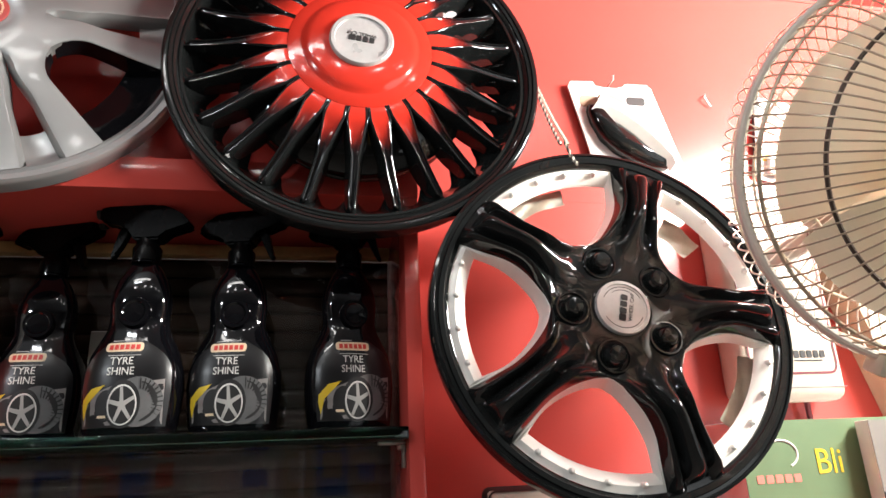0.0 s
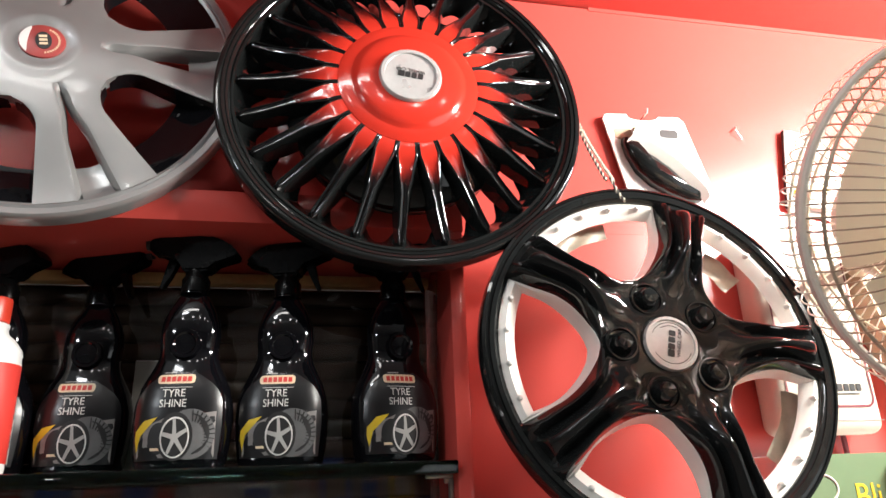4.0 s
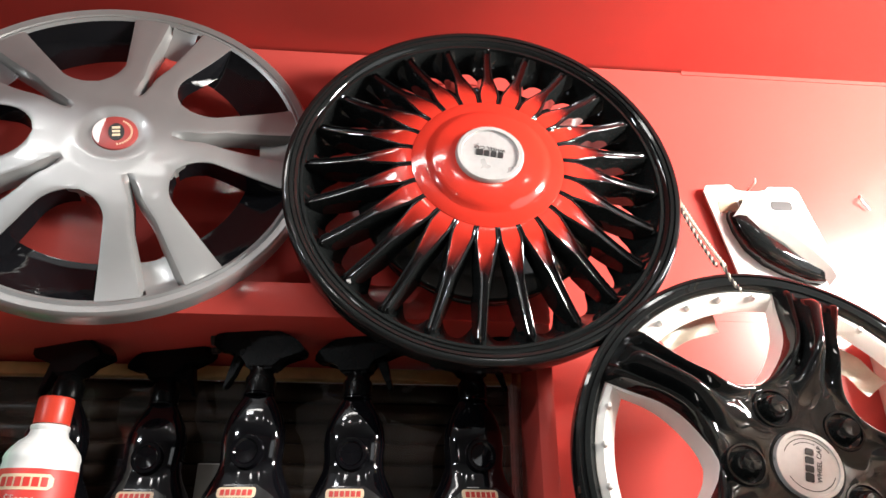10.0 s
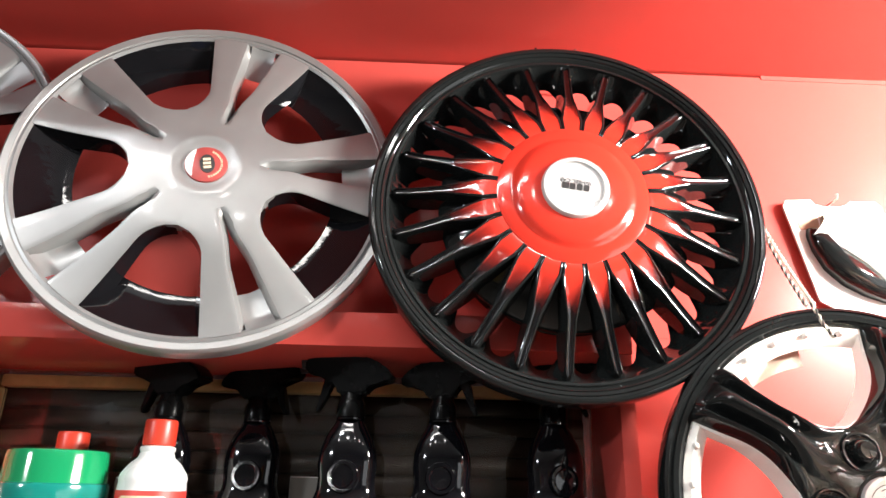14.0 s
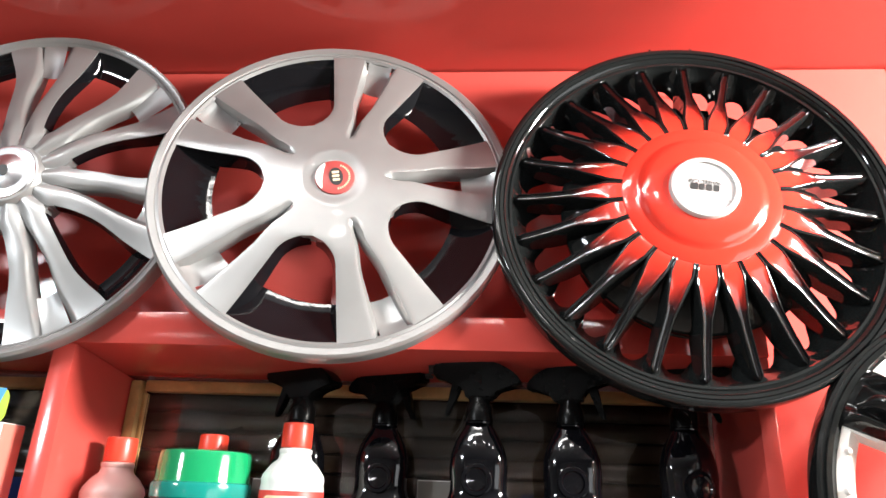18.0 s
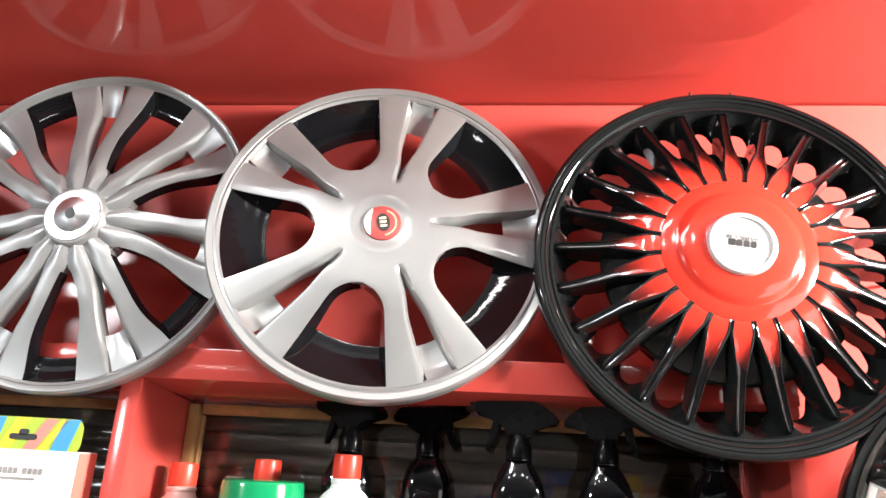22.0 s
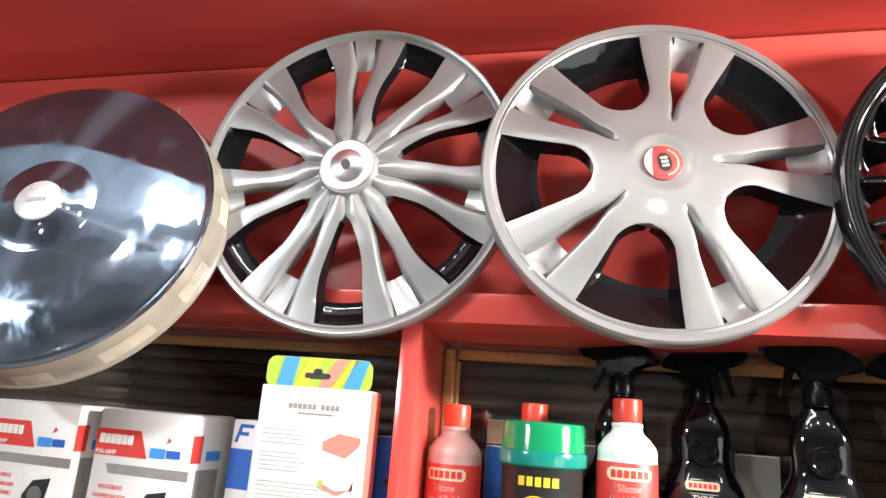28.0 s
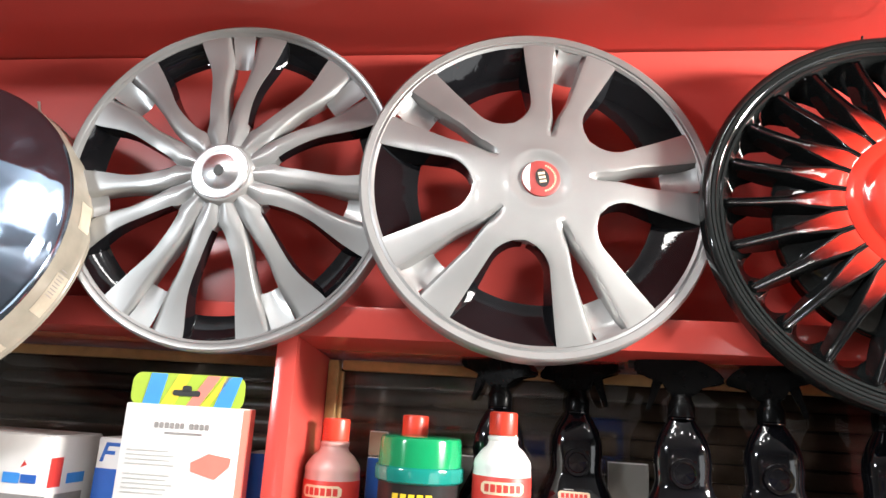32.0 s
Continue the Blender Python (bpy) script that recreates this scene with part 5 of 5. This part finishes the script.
horn_box(pose(0.612, 0.684, 1.205, 0, 0, 0))
w, b = carton("grey_pack", pose(0.744, 0.655, 1.2055, -2, 1.5, -3), (0.16, 0.02, 0.156), "grey blister pack leaning before the green carton", [
    ([(0, 0), (0.16, 0), (0.16, 0.156), (0, 0.156)], GREY_CARD), ([(0.008, 0.098), (0.15, 0.098), (0.15, 0.103), (0.008, 0.103)], DARK_PRINT), ([(0.0, 0.0), (0.16, 0.0), (0.16, 0.085), (0.0, 0.085)], DARK_PRINT)])
words("BR", 0.026, DARK_PRINT, b, pose(0.034, -0.0006, 0.118), depth=0.0002)
solid("side_ledge", box(0.2825, 1.2, 0.60, WALL_Y - 0.001, 1.188, 1.2045, 0.001, 1), RED_WALL, Matrix(), "red laminate ledge under the packs", "ledge", kind="structure", smooth=0)

# solid blocks behind the bottles, standing in for dim pane reflections of cartons
for x, z, wd, h, mt, lab in ((-0.326, SHELF_Z, 0.022, 0.100, BLUE_PRINT, "blue block standing in for a carton reflected in the pane"), (-0.3255, 1.4725, 0.021, 0.028, CARDBOARD, "brown block standing in for a carton reflected in the pane"), (-0.303, 1.372, 0.018, 0.118, SKY_PRINT, "pale blue block standing in for a carton reflected in the pane"), (-0.228, 1.372, 0.036, 0.108, GREY_CARD, "grey block standing in for a carton reflected in the pane"), (-0.050, 1.372, 0.044, 0.112, GREY_CARD, "grey block standing in for a carton reflected in the pane")):
    w, b = carton("reflected_box", pose(x, 0.786, z + 0.0005), (wd, 0.009, h), lab, [([(0.0005, 0.001), (wd - 0.0005, 0.001), (wd - 0.0005, h - 0.001), (0.0005, h - 0.001)], mt)], "cartons behind the bottles")


def switch_box(m):
    w = thing("switch_box", m, "grey plastic box with a dark edge fixed to the panel", "box")
    part("case", box(0, 0.085, -0.02, 0, -0.10, 0, 0.006, 3), SCALE_WHITE, w)
    out, inn = rounded(-0.003, 0.088, -0.103, 0.003, 0.008, 4), rounded(0.002, 0.083, -0.098, -0.002, 0.006, 4)
    part("edge", grid([[(x, -0.006, z) for x, z in out], [(x, -0.0205, z) for x, z in inn]], closed_v=True), DARK_PRINT, w, "dark edge")
    return w


switch_box(pose(0.352, 0.746, 1.309))
brk = thing("shelf_bracket", Matrix(), "small grey angle bracket under the glass shelf", "bracket")
part("arm", box(0.240, 0.2656, 0.690, 0.700, 1.3555, 1.3585, 0.0008, 1), STEEL, brk)
part("plate", box(0.2622, 0.2656, 0.690, 0.700, 1.334, 1.3552, 0.0008, 1), STEEL, brk)

# ---------------- the fan ----------------
FAN_R = 0.137


def fan(m):
    w = thing("wall_fan", m, "cream wall fan with a rusty wire cage", "fan")
    part("cage_ring", lathe_y([(FAN_R - 0.0015, -0.0035), (FAN_R + 0.0005, -0.0050), (FAN_R + 0.0025, -0.0048), (FAN_R + 0.0042, -0.0030), (FAN_R + 0.0042, 0.003), (FAN_R + 0.002, 0.005), (FAN_R - 0.0015, 0.004), (FAN_R - 0.0015, -0.0035)], 96), FAN_RING, w, "pale cream band")

    def arc(r, depth):
        u = r / FAN_R
        return depth * math.sqrt(max(0.0, 1 - u ** (2.6 if depth < 0 else 7.0)))

    front, rear = -0.075, 0.075
    for side, depth, n, mt, turn in (("front_wire", front, 90, WIRE, 0), ("rear_wire", rear, 90, FAN_RING, 1.5)):
        pts = [(0.0, arc(r, depth), r) for r in [0.035 + (FAN_R - 0.035) * math.sin(radians(90 * k / 11)) for k in range(12)]]
        if depth > 0:
            edge = FAN_R * 1.03
            pts = [(0.0, 0.020 + 0.055 * math.sqrt(max(0.0, 1 - (r / edge) ** 5)), r) for r in [0.035 + (edge - 0.035) * math.sin(radians(90 * k / 11)) for k in range(12)]]
            pts += [(0.0, 0.012, edge), (0.0, 0.005, edge - 0.004), (0.0, 0.003, FAN_R)]
        me = mesh_of(side, tube(pts, 0.0007, 5), mt)
        for k in range(n):
            ob = new(side, me)
            ob.parent = w
            ob.matrix_local = pose(0, 0, 0, 0, 360 / n * k + turn, 0)
    for f, mt in ((0.48, WIRE_DARK), (0.76, WIRE_DARK), (0.965, WIRE)):
        r = FAN_R * f
        part("hoop", tube([(r * math.cos(radians(a)), arc(r, front) + 0.002, r * math.sin(radians(a))) for a in range(0, 360, 5)], 0.0015, 6, True), mt, w, "dark wire hoop")
        part("hoop", tube([(r * math.cos(radians(a)), arc(r, rear) - 0.002, r * math.sin(radians(a))) for a in range(0, 360, 5)], 0.0013, 6, True), CREAM, w)
    part("badge", lathe_y([(0.0, front - 0.004), (0.034, front - 0.003), (0.038, front + 0.004)], 48), CREAM, w, "round cream badge")
    for k in range(3):
        rows = []
        for i in range(13):
            r = 0.03 + (0.112 - 0.03) * i / 12
            span = 57 + 4 * math.sin(math.pi * min(1, i / 12 * 0.9 + 0.1))
            rows.append([pol(r, 120 * k + 20 + span * (2 * j / 10 - 1), 0.016 * (2 * j / 10 - 1) * (1.1 - 0.5 * i / 12)) for j in range(11)])
        part("blade", grid(rows), BLADE, w, "cream plastic blade")
    part("spinner", lathe_y([(0.0, -0.020), (0.02, -0.018), (0.030, -0.008), (0.032, 0.02), (0.0, 0.021)], 40), CREAM, w)
    part("motor", lathe_y([(0.0, 0.150), (0.040, 0.148), (0.055, 0.135), (0.058, 0.09), (0.050, 0.074), (0.0, 0.074)], 48), CREAM, w, "cream motor housing")
    for a in (250, 262):
        part("clip", box(-0.010, 0.010, -0.012, 0.012, FAN_R - 0.002, FAN_R + 0.014, 0.003, 2), CREAM, w, at=pose(0, 0, 0, 0, 90 - a, 0))
    return w


FAN_C = (0.596, 0.3747, 1.5132)
fan(pose(*FAN_C, 19.7, 0, -17.6))
arm = thing("fan_bracket", Matrix(), "cream metal bracket fixing the fan to the panel", "bracket")
part("arm", tube([(0.632, 0.512, 1.558), (0.70, 0.60, 1.575), (0.80, 0.715, 1.585)], 0.012, 12), CREAM, arm)
for dx, dy, wd, mt, lab in ((0.0, 0.0, 0.007, CARDBOARD, "rusty edge"), (0.007, 0.001, 0.024, CREAM, "cream strip")):
    rows = [[(0.784 + dx + a + (1.60 - z) * 0.29, 0.706 + dy + b, z) for a, b in ((0, 0.040), (0, 0), (wd, 0), (wd, 0.040))] for z in (1.62, 1.5, 1.35, 1.206)]
    part("post_strip", grid(rows, closed_v=True), mt, arm, lab)

# ---------------- goods on the other side of the aisle, seen only in reflections ----------------
rack = thing("goods_rack", Matrix(), "white steel rack with cartons across the aisle", "rack")
for z in (0.42, 0.82, 1.20, 1.62):
    part("rack_shelf", box(-2.2, 1.3, -2.75, -2.40, z - 0.02, z, 0.002, 1), WHITE_CARD, rack)
for x in (-2.2, -1.03, 0.13, 1.27):
    for y in (-2.75, -2.43):
        part("upright", box(x, x + 0.03, y, y + 0.03, 0.0, 1.61, 0.002, 1), WHITE_CARD, rack)
rng = random.Random(31)
KINDS = ((CARDBOARD, "brown"), (WHITE_CARD, "white"), (BLUE_PRINT, "blue"), (LOGO_RED, "red"), (YELLOW, "yellow"), (GREY_PALE, "grey"), (CORAL, "orange"))
for z in (0.82, 1.20):
    x = -2.12
    while x < 1.15:
        wd, h = rng.uniform(0.10, 0.24), rng.uniform(0.14, 0.32)
        mt, colour = rng.choice(KINDS)
        bx = thing("carton", pose(x + wd / 2, -2.42 + rng.uniform(-0.03, 0), z + 0.0005, 0, 0, rng.uniform(-4, 4)), colour + " goods carton on the rack across the aisle", "carton", "cartons on the rack")
        part("body", box(-wd / 2, wd / 2, -0.2, -0.02, 0, h, 0.003, 1), mt, bx)
        part("printed_panel", box(-wd * 0.32, wd * 0.32, -0.02, -0.019, h * 0.3, h * 0.75), rng.choice(KINDS)[0], bx)
        x += wd + rng.uniform(0.01, 0.06)

solid("wall_hook", tube([(0.697, WALL_Y + 0.004, 1.802), (0.688, WALL_Y - 0.006, 1.789), (0.697, WALL_Y - 0.003, 1.777)], 0.0011), STEEL, Matrix(), "small bent wire hook on the red panel", "hook")
